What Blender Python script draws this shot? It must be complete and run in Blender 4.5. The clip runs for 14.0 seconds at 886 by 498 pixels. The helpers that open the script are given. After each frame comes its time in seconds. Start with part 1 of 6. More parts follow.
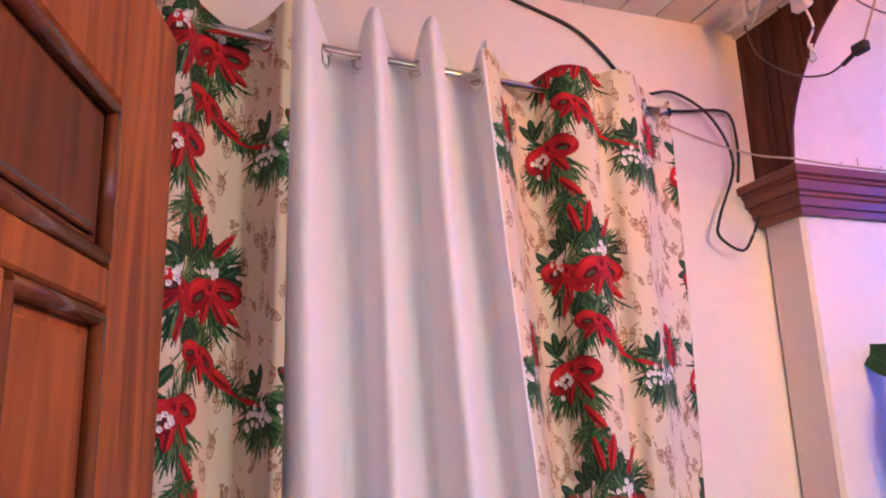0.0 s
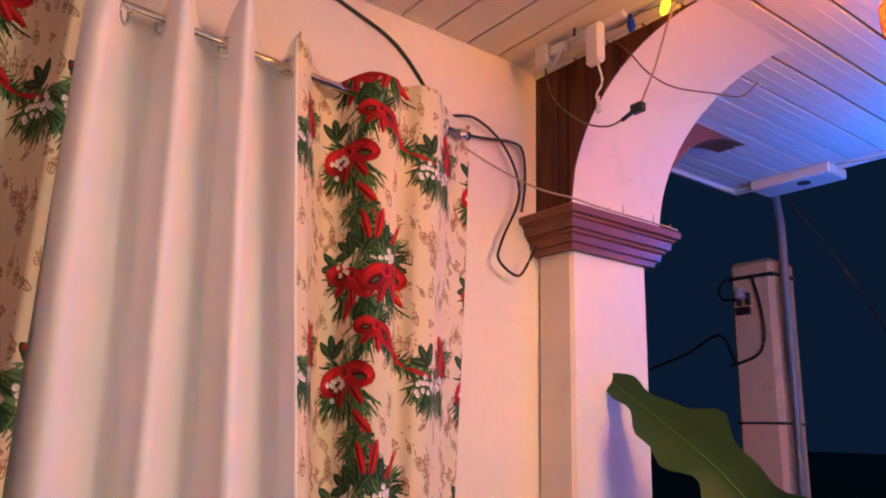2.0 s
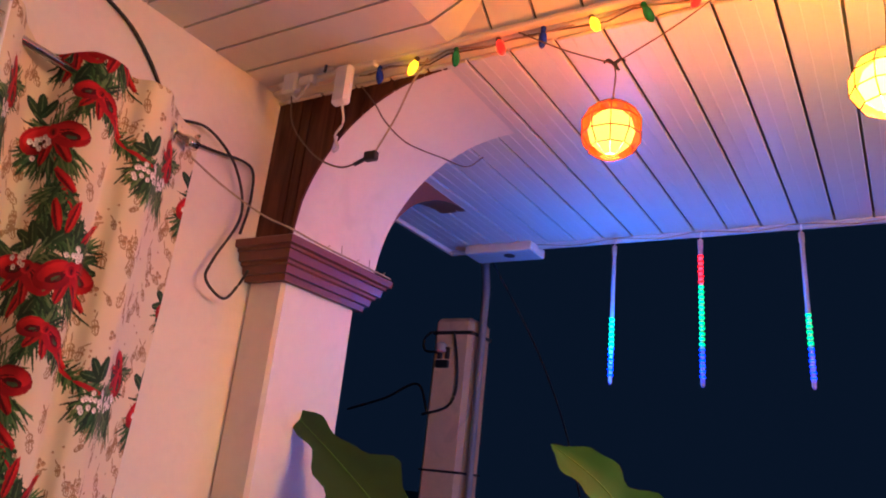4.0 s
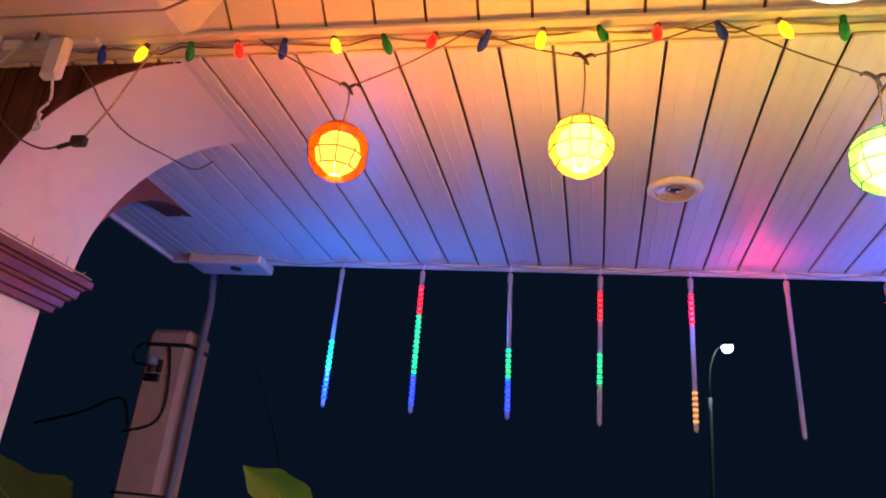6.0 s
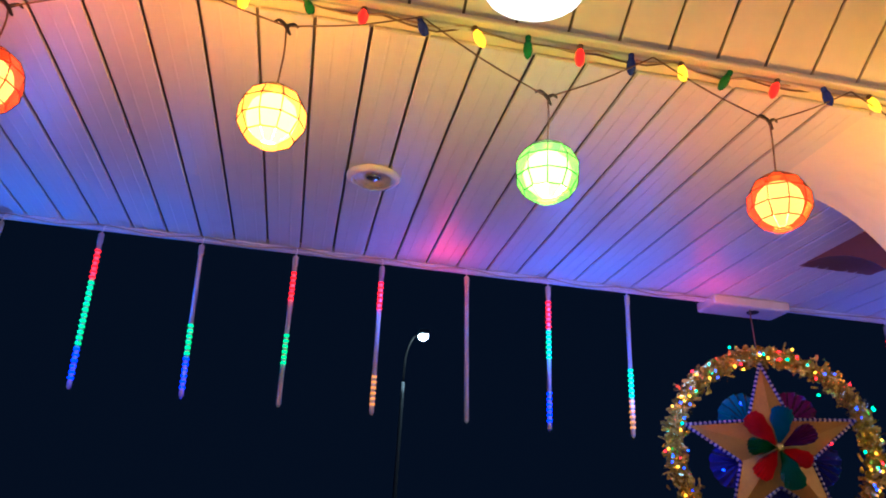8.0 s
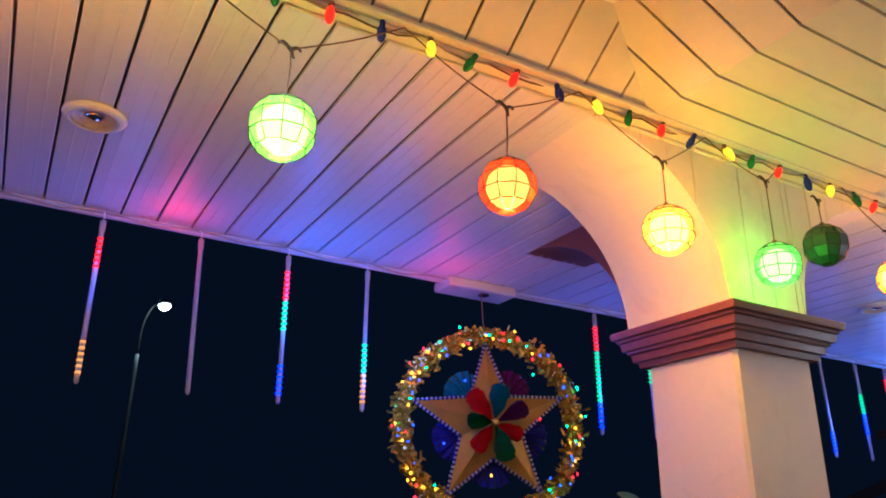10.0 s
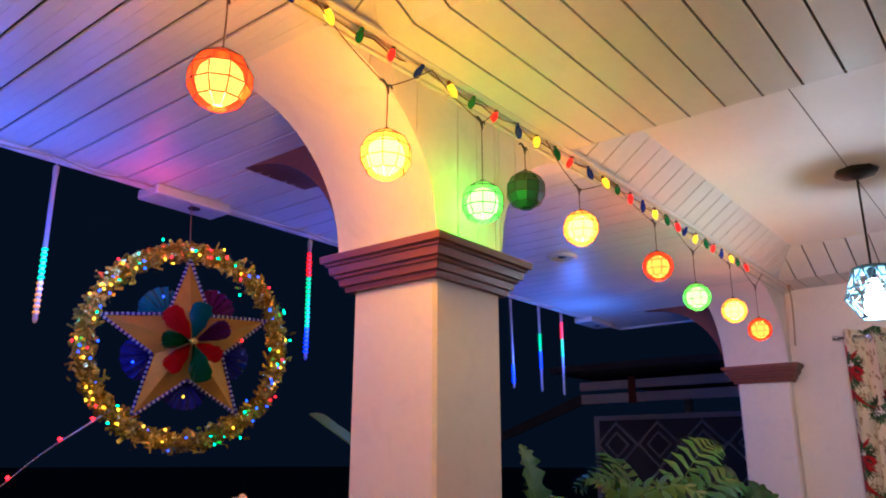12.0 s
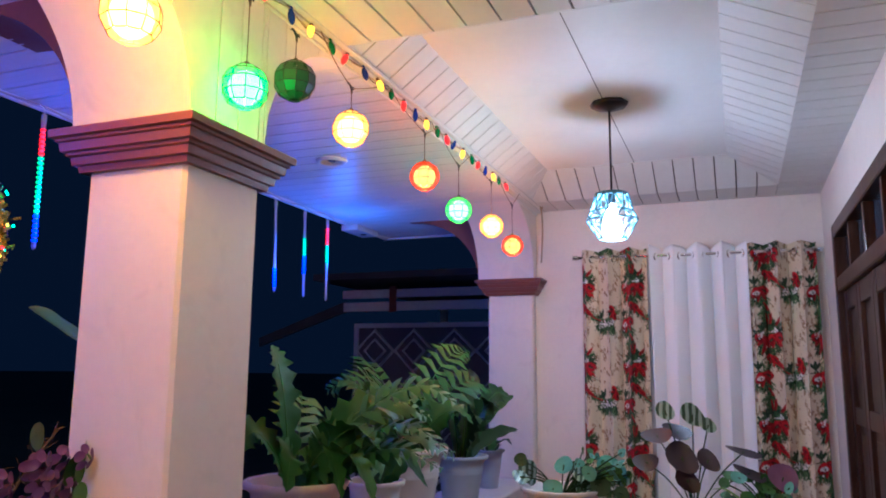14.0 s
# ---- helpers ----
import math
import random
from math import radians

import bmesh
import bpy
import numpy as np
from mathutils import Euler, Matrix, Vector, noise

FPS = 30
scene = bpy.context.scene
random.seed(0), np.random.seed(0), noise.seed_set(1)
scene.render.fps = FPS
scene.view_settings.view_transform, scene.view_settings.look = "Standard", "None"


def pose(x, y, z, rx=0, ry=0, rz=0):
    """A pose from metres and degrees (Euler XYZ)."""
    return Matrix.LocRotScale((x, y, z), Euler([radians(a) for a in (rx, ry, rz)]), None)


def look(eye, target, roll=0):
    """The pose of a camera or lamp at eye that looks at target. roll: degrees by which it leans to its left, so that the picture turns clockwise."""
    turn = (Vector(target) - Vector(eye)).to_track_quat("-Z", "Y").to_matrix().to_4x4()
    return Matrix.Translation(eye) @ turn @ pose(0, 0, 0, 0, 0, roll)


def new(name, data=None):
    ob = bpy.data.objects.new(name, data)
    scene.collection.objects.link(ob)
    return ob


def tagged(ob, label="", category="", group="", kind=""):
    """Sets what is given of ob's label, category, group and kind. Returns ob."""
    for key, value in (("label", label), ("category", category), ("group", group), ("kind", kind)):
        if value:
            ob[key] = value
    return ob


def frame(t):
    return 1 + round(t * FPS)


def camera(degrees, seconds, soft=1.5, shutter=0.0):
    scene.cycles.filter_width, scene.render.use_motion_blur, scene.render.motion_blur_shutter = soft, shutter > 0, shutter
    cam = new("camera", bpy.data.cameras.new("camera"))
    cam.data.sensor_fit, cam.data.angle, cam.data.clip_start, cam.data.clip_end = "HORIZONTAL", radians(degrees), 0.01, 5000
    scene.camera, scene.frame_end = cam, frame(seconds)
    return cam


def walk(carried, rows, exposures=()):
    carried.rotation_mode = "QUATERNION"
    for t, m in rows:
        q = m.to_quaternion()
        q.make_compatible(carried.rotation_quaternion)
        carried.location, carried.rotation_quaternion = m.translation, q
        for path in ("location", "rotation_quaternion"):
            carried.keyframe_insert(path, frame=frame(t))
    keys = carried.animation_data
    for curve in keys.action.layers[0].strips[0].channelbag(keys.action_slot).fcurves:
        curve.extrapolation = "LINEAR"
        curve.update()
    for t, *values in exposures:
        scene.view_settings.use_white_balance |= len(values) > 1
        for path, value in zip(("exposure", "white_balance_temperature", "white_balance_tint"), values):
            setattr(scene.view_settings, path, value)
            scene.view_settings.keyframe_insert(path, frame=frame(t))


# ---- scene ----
cam = camera(60.9, 14.0, soft=1.9)

PATH = [
    (0, (0.045, 0.143, 1.601), (-1.779, 0.814, 2.072), -1.9),
    (0.5, (0.036, 0.14, 1.602), (-1.762, 0.88, 2.071), -1.3),
    (1, (0.028, 0.15, 1.596), (-1.715, 1.011, 2.066), -0.7),
    (1.5, (0.016, 0.142, 1.599), (-1.646, 1.151, 2.068), 0.5),
    (2, (0.04, 0.149, 1.596), (-1.52, 1.304, 2.077), 1.7),
    (2.5, (0.042, 0.164, 1.6), (-1.394, 1.464, 2.1), 3.1),
    (3, (0.05, 0.171, 1.611), (-1.26, 1.588, 2.134), 4.8),
    (5.5, (0.117, 0.23, 1.617), (-0.457, 2.009, 2.328), 5.9),
    (6, (0.133, 0.242, 1.621), (-0.28, 2.059, 2.349), 5.9),
    (6.5, (0.146, 0.26, 1.624), (-0.064, 2.106, 2.363), 5.4),
    (7, (0.161, 0.284, 1.629), (0.159, 2.141, 2.371), 4.5),
    (7.5, (0.185, 0.286, 1.635), (0.356, 2.135, 2.378), 3.8),
    (8, (0.217, 0.293, 1.636), (0.543, 2.123, 2.375), 3.3),
    (10.5, (0.333, 0.359, 1.635), (1.414, 1.897, 2.316), 0.4),
    (11, (0.359, 0.366, 1.621), (1.592, 1.803, 2.264), 0.1),
    (11.5, (0.383, 0.379, 1.618), (1.75, 1.71, 2.216), 0.0),
    (12, (0.41, 0.389, 1.613), (1.91, 1.594, 2.159), 0.1),
    (12.5, (0.448, 0.396, 1.611), (2.054, 1.485, 2.095), 0.3),
    (13, (0.476, 0.398, 1.606), (2.172, 1.373, 2.023), 0.5),
    (13.5, (0.505, 0.413, 1.603), (2.278, 1.264, 1.965), 0.6),
    (14, (0.513, 0.406, 1.594), (2.354, 1.121, 1.912), 0.5),
]
walk(cam, [(t, look(eye, target, roll)) for t, eye, target, roll in PATH],
     exposures=((0, 0.98, 4600, -5), (0.5, 0.98, 5900, -13), (3, 0.46, 6000, 5), (6.5, -0.10, 6600, 6), (8, -0.35, 5600, 7), (11.5, -0.45, 6000, 7), (14, -0.04, 5000, 6)))

# ---- world and lights ----
world = bpy.data.worlds.new("night_sky")
scene.world = world
world.use_nodes = True
_bg = world.node_tree.nodes["Background"]
_bg.inputs["Color"].default_value = (0.07, 0.17, 0.45, 1)
_bg.inputs["Strength"].default_value = 0.034


def lamp(name, place, watts, color, radius):
    data = bpy.data.lights.new(name, "POINT")
    data.energy, data.color, data.shadow_soft_size, data.use_soft_falloff = watts, color, radius, False
    ob = new(name, data)
    ob.location = place
    return ob


NEAR_PENDANT = (0.58, 1.45, 2.66)
FAR_PENDANT = (4.56, 1.0, 2.30)
# coloured light of the hanging tubes
for tx, tz, watts, color in ((-1.08, 2.30, 18, (0.012, 0.17, 1.0)), (-0.45, 2.50, 2.8, (0.01, 0.16, 1.0)), (0.511, 2.55, 3.2, (0.04, 0.16, 1.0)), (0.72, 2.74, 1.6, (1.0, 0.01, 0.03)), (2.0, 2.70, 1.6, (1.0, 0.01, 0.02)), (1.289, 2.48, 10.0, (0.03, 0.14, 1.0)),
                             (1.68, 2.32, 11, (0.04, 0.14, 1.0)), (3.07, 2.35, 10, (0.04, 0.11, 1.0)), (5.05, 2.3, 10, (0.06, 0.14, 1.0)), (5.80, 2.45, 16, (0.06, 0.20, 1.0))):
    lamp("tube_light", (tx + 0.05, 3.36, tz), watts, color, 0.05)
# the bulb of each lit ball lantern
for lx, lz, watts, color in ((-0.52, 2.51, 10, (1.0, 0.15, 0.008)), (0.08, 2.52, 12.5, (1.0, 0.40, 0.008)), (0.73, 2.48, 6.0, (0.85, 0.62, 0.06)), (1.34, 2.49, 6.5, (1.0, 0.24, 0.01)), (1.92, 2.49, 13, (1.0, 0.42, 0.006)),
                             (2.41, 2.475, 3.0, (0.12, 1.0, 0.08)), (3.11, 2.555, 6.0, (1.0, 0.42, 0.02)), (3.89, 2.55, 4.0, (1.0, 0.18, 0.02)), (4.39, 2.48, 1.5, (0.35, 1.0, 0.2)), (5.0, 2.50, 2.5, (1.0, 0.5, 0.08)), (5.48, 2.45, 3.0, (1.0, 0.18, 0.03))):
    lamp("lantern_light", (lx, 1.82, lz), watts * 0.95, color, 0.068)


# ---- materials ----
def nodes_of(name):
    m = bpy.data.materials.new(name)
    m.use_nodes = True
    nt = m.node_tree
    return m, nt, nt.nodes["Principled BSDF"]


def add(nt, kind, **values):
    n = nt.nodes.new(kind)
    for key, value in values.items():
        n.inputs[key].default_value = value
    return n


def surface(name, color, rough=0.6, metal=0.0, grain=25.0, vary=0.12, bump=0.15, stain=0.0, stretch=(1, 1, 1), coat=0.0):
    """A painted, wooden, metal or fabric surface with fine grain and broad uneven tone."""
    m, nt, b = nodes_of(name)
    link = nt.links.new
    co = nt.nodes.new("ShaderNodeTexCoord")
    mp = nt.nodes.new("ShaderNodeMapping")
    mp.inputs["Scale"].default_value = stretch
    link(co.outputs["Object"], mp.inputs["Vector"])
    fine = add(nt, "ShaderNodeTexNoise", Scale=grain, Detail=6.0, Roughness=0.6)
    broad = add(nt, "ShaderNodeTexNoise", Scale=grain / 12, Detail=3.0)
    link(mp.outputs[0], fine.inputs["Vector"])
    link(mp.outputs[0], broad.inputs["Vector"])
    info = nt.nodes.new("ShaderNodeObjectInfo")
    mix1 = nt.nodes.new("ShaderNodeMix")
    mix1.data_type = "RGBA"
    dark = tuple(c * (1 - vary * 2.2) for c in color)
    light = tuple(min(1, c * (1 + vary)) for c in color)
    mix1.inputs[6].default_value = (*dark, 1)
    mix1.inputs[7].default_value = (*light, 1)
    both = nt.nodes.new("ShaderNodeMath")
    both.operation = "MULTIPLY_ADD"
    both.inputs[1].default_value = 0.6
    link(fine.outputs["Fac"], both.inputs[0])
    scaled = nt.nodes.new("ShaderNodeMath")
    scaled.operation = "MULTIPLY"
    scaled.inputs[1].default_value = 0.45
    link(broad.outputs["Fac"], scaled.inputs[0])
    link(scaled.outputs[0], both.inputs[2])
    link(both.outputs[0], mix1.inputs[0])
    out = mix1.outputs[2]
    if stain > 0:
        spots = add(nt, "ShaderNodeTexNoise", Scale=grain / 5, Detail=5.0, Distortion=1.2)
        link(co.outputs["Object"], spots.inputs["Vector"])
        ramp = nt.nodes.new("ShaderNodeValToRGB")
        ramp.color_ramp.elements[0].position, ramp.color_ramp.elements[1].position = 0.56, 0.74
        ramp.color_ramp.elements[1].color = (stain, stain, stain, 1)
        link(spots.outputs["Fac"], ramp.inputs[0])
        mix2 = nt.nodes.new("ShaderNodeMix")
        mix2.data_type = "RGBA"
        link(ramp.outputs[0], mix2.inputs[0])
        link(out, mix2.inputs[6])
        mix2.inputs[7].default_value = (*[c * 0.55 for c in color], 1)
        out = mix2.outputs[2]
    link(out, b.inputs["Base Color"])
    rr = nt.nodes.new("ShaderNodeMapRange")
    rr.inputs["To Min"].default_value, rr.inputs["To Max"].default_value = max(0.03, rough - 0.1), min(1, rough + 0.1)
    link(fine.outputs["Fac"], rr.inputs["Value"])
    link(rr.outputs[0], b.inputs["Roughness"])
    b.inputs["Metallic"].default_value = metal
    b.inputs["Coat Weight"].default_value = coat
    if bump > 0:
        bp = add(nt, "ShaderNodeBump", Strength=bump, Distance=0.004)
        link(fine.outputs["Fac"], bp.inputs["Height"])
        link(bp.outputs[0], b.inputs["Normal"])
    return m


def wood(name, dark, light, rough=0.35, scale=1.0, along="Z", coat=0.3):
    m, nt, b = nodes_of(name)
    link = nt.links.new
    co = nt.nodes.new("ShaderNodeTexCoord")
    mp = nt.nodes.new("ShaderNodeMapping")
    s = {"Z": (9, 9, 0.7), "X": (0.7, 9, 9), "Y": (9, 0.7, 9)}[along]
    mp.inputs["Scale"].default_value = [v * scale for v in s]
    link(co.outputs["Object"], mp.inputs["Vector"])
    n1 = add(nt, "ShaderNodeTexNoise", Scale=1.3, Detail=4.5, Roughness=0.55, Distortion=2.2)
    n2 = add(nt, "ShaderNodeTexNoise", Scale=4.0, Detail=2.0)
    link(mp.outputs[0], n1.inputs["Vector"])
    link(mp.outputs[0], n2.inputs["Vector"])
    ramp = nt.nodes.new("ShaderNodeValToRGB")
    e = ramp.color_ramp.elements
    e[0].position, e[0].color = 0.30, (*dark, 1)
    e[1].position, e[1].color = 0.68, (*light, 1)
    link(n1.outputs["Fac"], ramp.inputs[0])
    mul = nt.nodes.new("ShaderNodeMix")
    mul.data_type, mul.blend_type = "RGBA", "MULTIPLY"
    mul.inputs[0].default_value = 0.22
    link(ramp.outputs[0], mul.inputs[6])
    link(n2.outputs["Fac"], mul.inputs[7])
    link(mul.outputs[2], b.inputs["Base Color"])
    b.inputs["Roughness"].default_value = rough
    b.inputs["Specular IOR Level"].default_value = 0.12
    b.inputs["Coat Weight"].default_value = coat
    b.inputs["Coat Roughness"].default_value = 0.15
    bp = add(nt, "ShaderNodeBump", Strength=0.12, Distance=0.002)
    link(n1.outputs["Fac"], bp.inputs["Height"])
    link(bp.outputs[0], b.inputs["Normal"])
    return m


def glow(name, color, strength):
    m, nt, b = nodes_of(name)
    b.inputs["Base Color"].default_value = (*[min(1, c * 0.4 + 0.02) for c in color], 1)
    b.inputs["Roughness"].default_value = 0.3
    b.inputs["Emission Color"].default_value = (*color, 1)
    b.inputs["Emission Strength"].default_value = strength
    return m


def clear(name, color, rough=0.1, transmission=0.8):
    m, nt, b = nodes_of(name)
    b.inputs["Base Color"].default_value = (*color, 1)
    b.inputs["Roughness"].default_value = rough
    b.inputs["Transmission Weight"].default_value = transmission
    b.inputs["IOR"].default_value = 1.3
    return m


def cloth(name, attribute=None, color=(0.8, 0.8, 0.8)):
    """Woven fabric that lets some light through; its print comes from the mesh's own colours."""
    m, nt, b = nodes_of(name)
    link = nt.links.new
    co = nt.nodes.new("ShaderNodeTexCoord")
    weave = add(nt, "ShaderNodeTexNoise", Scale=420.0, Detail=2.0)
    broad = add(nt, "ShaderNodeTexNoise", Scale=6.0, Detail=3.0)
    link(co.outputs["Object"], weave.inputs["Vector"])
    link(co.outputs["Object"], broad.inputs["Vector"])
    mul = nt.nodes.new("ShaderNodeMix")
    mul.data_type, mul.blend_type = "RGBA", "MULTIPLY"
    mul.inputs[0].default_value = 0.06
    if attribute:
        at = nt.nodes.new("ShaderNodeAttribute")
        at.attribute_name = attribute
        link(at.outputs["Color"], mul.inputs[6])
    else:
        mul.inputs[6].default_value = (*color, 1)
    link(weave.outputs["Color"], mul.inputs[7])
    link(mul.outputs[2], b.inputs["Base Color"])
    b.inputs["Roughness"].default_value = 0.75
    b.inputs["Sheen Weight"].default_value = 0.06
    b.inputs["Specular IOR Level"].default_value = 0.2
    bp = add(nt, "ShaderNodeBump", Strength=0.1, Distance=0.01)
    link(broad.outputs["Fac"], bp.inputs["Height"])
    link(bp.outputs[0], b.inputs["Normal"])
    return m


WALL = surface("cream_wall_paint", (0.82, 0.75, 0.70), 0.62, grain=40, vary=0.05, bump=0.12, stain=0.12)
COLUMN = surface("cream_column_paint", (0.80, 0.73, 0.67), 0.55, grain=30, vary=0.05, bump=0.2, stain=0.18)
CEIL = surface("white_ceiling_panel", (0.70, 0.68, 0.65), 0.5, grain=30, vary=0.05, bump=0.05, stain=0.1)
SOFFIT = surface("white_metal_soffit", (0.66, 0.65, 0.63), 0.42, grain=22, vary=0.05, bump=0.03, stain=0.1)
GROOVE = surface("dark_joint", (0.10, 0.085, 0.07), 0.8, grain=30, vary=0.2)
PANEL = surface("white_ceiling_board", (0.82, 0.80, 0.78), 0.6, grain=18, vary=0.04, bump=0.05, stain=0.08)
BROWN = surface("red_brown_paint", (0.20, 0.062, 0.035), 0.38, grain=35, vary=0.15, bump=0.15, stain=0.2)
DARKBROWN = wood("dark_brown_boards", (0.055, 0.018, 0.010), (0.15, 0.055, 0.032), 0.45, coat=0.1)
DOORWOOD = wood("varnished_orange_wood", (0.15, 0.036, 0.008), (0.44, 0.120, 0.022), 0.46, coat=0.0)
DOORPANEL = wood("varnished_dark_panel", (0.075, 0.020, 0.006), (0.20, 0.052, 0.014), 0.42, coat=0.0)
DOORGLOSS = wood("glossy_varnished_moulding", (0.075, 0.020, 0.006), (0.20, 0.052, 0.014), 0.22, coat=0.6)
DOORDARK = wood("dark_stained_door_wood", (0.030, 0.014, 0.010), (0.085, 0.04, 0.028), 0.4, coat=0.2)
CHROME = surface("brushed_chrome", (0.75, 0.74, 0.72), 0.16, 1.0, grain=60, vary=0.05, bump=0.02)
BLACK = surface("black_plastic", (0.018, 0.017, 0.018), 0.5, grain=50, vary=0.2)
WHITEPL = surface("white_plastic", (0.78, 0.77, 0.74), 0.4, grain=40, vary=0.06)
WIRE = surface("brown_wire", (0.16, 0.10, 0.07), 0.6, grain=50, vary=0.2)
TWINE = surface("pale_twine", (0.45, 0.36, 0.26), 0.9, grain=80, vary=0.25)
BLACKMETAL = surface("black_metal", (0.03, 0.03, 0.033), 0.35, 0.6, grain=40, vary=0.2)
POTWHITE = surface("off_white_pot", (0.70, 0.68, 0.66), 0.45, grain=20, vary=0.08, bump=0.1, stain=0.25)
POTGREY = surface("grey_blue_pot", (0.42, 0.46, 0.50), 0.45, grain=20, vary=0.08, bump=0.1, stain=0.25)
POTBEIGE = surface("beige_clay_pot", (0.62, 0.53, 0.46), 0.6, grain=20, vary=0.1, bump=0.15, stain=0.3)
SOIL = surface("dark_soil", (0.05, 0.035, 0.025), 0.95, grain=60, vary=0.4, bump=0.8)
LEAF = surface("green_leaf", (0.024, 0.110, 0.022), 0.5, grain=22, vary=0.22, bump=0.1, stretch=(1, 1, 1))
LEAFLIGHT = surface("light_green_leaf", (0.055, 0.165, 0.030), 0.5, grain=22, vary=0.25, bump=0.1)
LEAFDARK = surface("dark_green_leaf", (0.020, 0.064, 0.018), 0.5, grain=22, vary=0.25, bump=0.1)
LEAFTEAL = surface("silvery_green_leaf", (0.12, 0.36, 0.28), 0.4, grain=22, vary=0.3, bump=0.1)
LEAFPURPLE = surface("purple_brown_leaf", (0.022, 0.009, 0.018), 0.4, grain=22, vary=0.3, bump=0.1)
LEAFGREY = surface("silver_lilac_leaf", (0.045, 0.035, 0.065), 0.4, grain=18, vary=0.25, bump=0.1)
STEM = surface("brown_stem", (0.10, 0.07, 0.045), 0.8, grain=60, vary=0.3, bump=0.5)
PINK = surface("pink_petal", (0.80, 0.20, 0.50), 0.55, grain=25, vary=0.2)
PALEPINK = surface("pale_pink_petal", (0.90, 0.70, 0.80), 0.55, grain=25, vary=0.12)
POST = surface("tan_concrete_paint", (0.84, 0.57, 0.36), 0.75, grain=25, vary=0.12, bump=0.35, stain=0.35)
GALV = surface("galvanised_steel", (0.50, 0.51, 0.53), 0.5, 0.2, grain=30, vary=0.15, stain=0.2)
GROUNDMAT = surface("dark_ground", (0.10, 0.10, 0.09), 0.9, grain=3, vary=0.3, bump=0.3, stain=0.3)
FLOORMAT = surface("porch_floor_tile", (0.11, 0.055, 0.040), 0.35, grain=15, vary=0.1, bump=0.05, stain=0.1)
LATTICE = surface("grey_lattice_paint", (0.55, 0.53, 0.54), 0.6, grain=25, vary=0.15, bump=0.2, stain=0.3)
FASCIA = surface("grey_white_board", (0.66, 0.65, 0.64), 0.6, grain=20, vary=0.12, bump=0.2, stain=0.35)
ROOFMAT = surface("dark_roof_sheet", (0.09, 0.075, 0.07), 0.6, grain=12, vary=0.2, bump=0.2)
WHITECLOTH = cloth("white_curtain_cloth", None, (0.90, 0.89, 0.91))
PRINTCLOTH = cloth("printed_curtain_cloth", "print")
GOLD = surface("gold_foil", (1.0, 0.62, 0.12), 0.2, 0.8, grain=60, vary=0.35, bump=0.6)
GOLDCARD = surface("gold_glitter_card", (0.38, 0.215, 0.025), 0.4, 0.3, grain=160, vary=0.3, bump=0.4)
SILVERTRIM = surface("silver_twisted_trim", (0.45, 0.45, 0.50), 0.3, 0.7, grain=90, vary=0.3, bump=0.5)
REDFOIL = surface("red_cellophane", (0.60, 0.015, 0.022), 0.12, 0.2, grain=25, vary=0.35, bump=0.5, coat=0.6)
GREENFOIL = surface("green_cellophane", (0.01, 0.16, 0.06), 0.15, 0.3, grain=25, vary=0.35, bump=0.5, coat=0.6)
BLUEFOIL = surface("blue_cellophane", (0.02, 0.03, 0.28), 0.15, 0.3, grain=25, vary=0.35, bump=0.5, coat=0.6)
PURPLEFOIL = surface("purple_cellophane", (0.13, 0.015, 0.12), 0.15, 0.3, grain=25, vary=0.35, bump=0.5, coat=0.6)
TEALFOIL = surface("teal_cellophane", (0.01, 0.20, 0.26), 0.15, 0.3, grain=25, vary=0.35, bump=0.5, coat=0.6)


for m in bpy.data.materials:
    if "leaf" in m.name:
        m.node_tree.nodes["Principled BSDF"].inputs["Specular IOR Level"].default_value = 0.3


# ---- shape helpers ----
def part(name, bm, material, parent=None, label="", smooth=False):
    me = bpy.data.meshes.new(name)
    bm.normal_update()
    bm.to_mesh(me)
    bm.free()
    for m in material if isinstance(material, (list, tuple)) else [material]:
        me.materials.append(m)
    if smooth:
        me.polygons.foreach_set("use_smooth", [True] * len(me.polygons))
    ob = new(name, me)
    if parent:
        ob.parent = parent
    if label:
        tagged(ob, label)
    return ob


def thing(name, place, label, category, group="", kind=""):
    ob = new(name)
    ob.location = place
    ob.empty_display_size = 0.05
    return tagged(ob, label, category, group, kind)


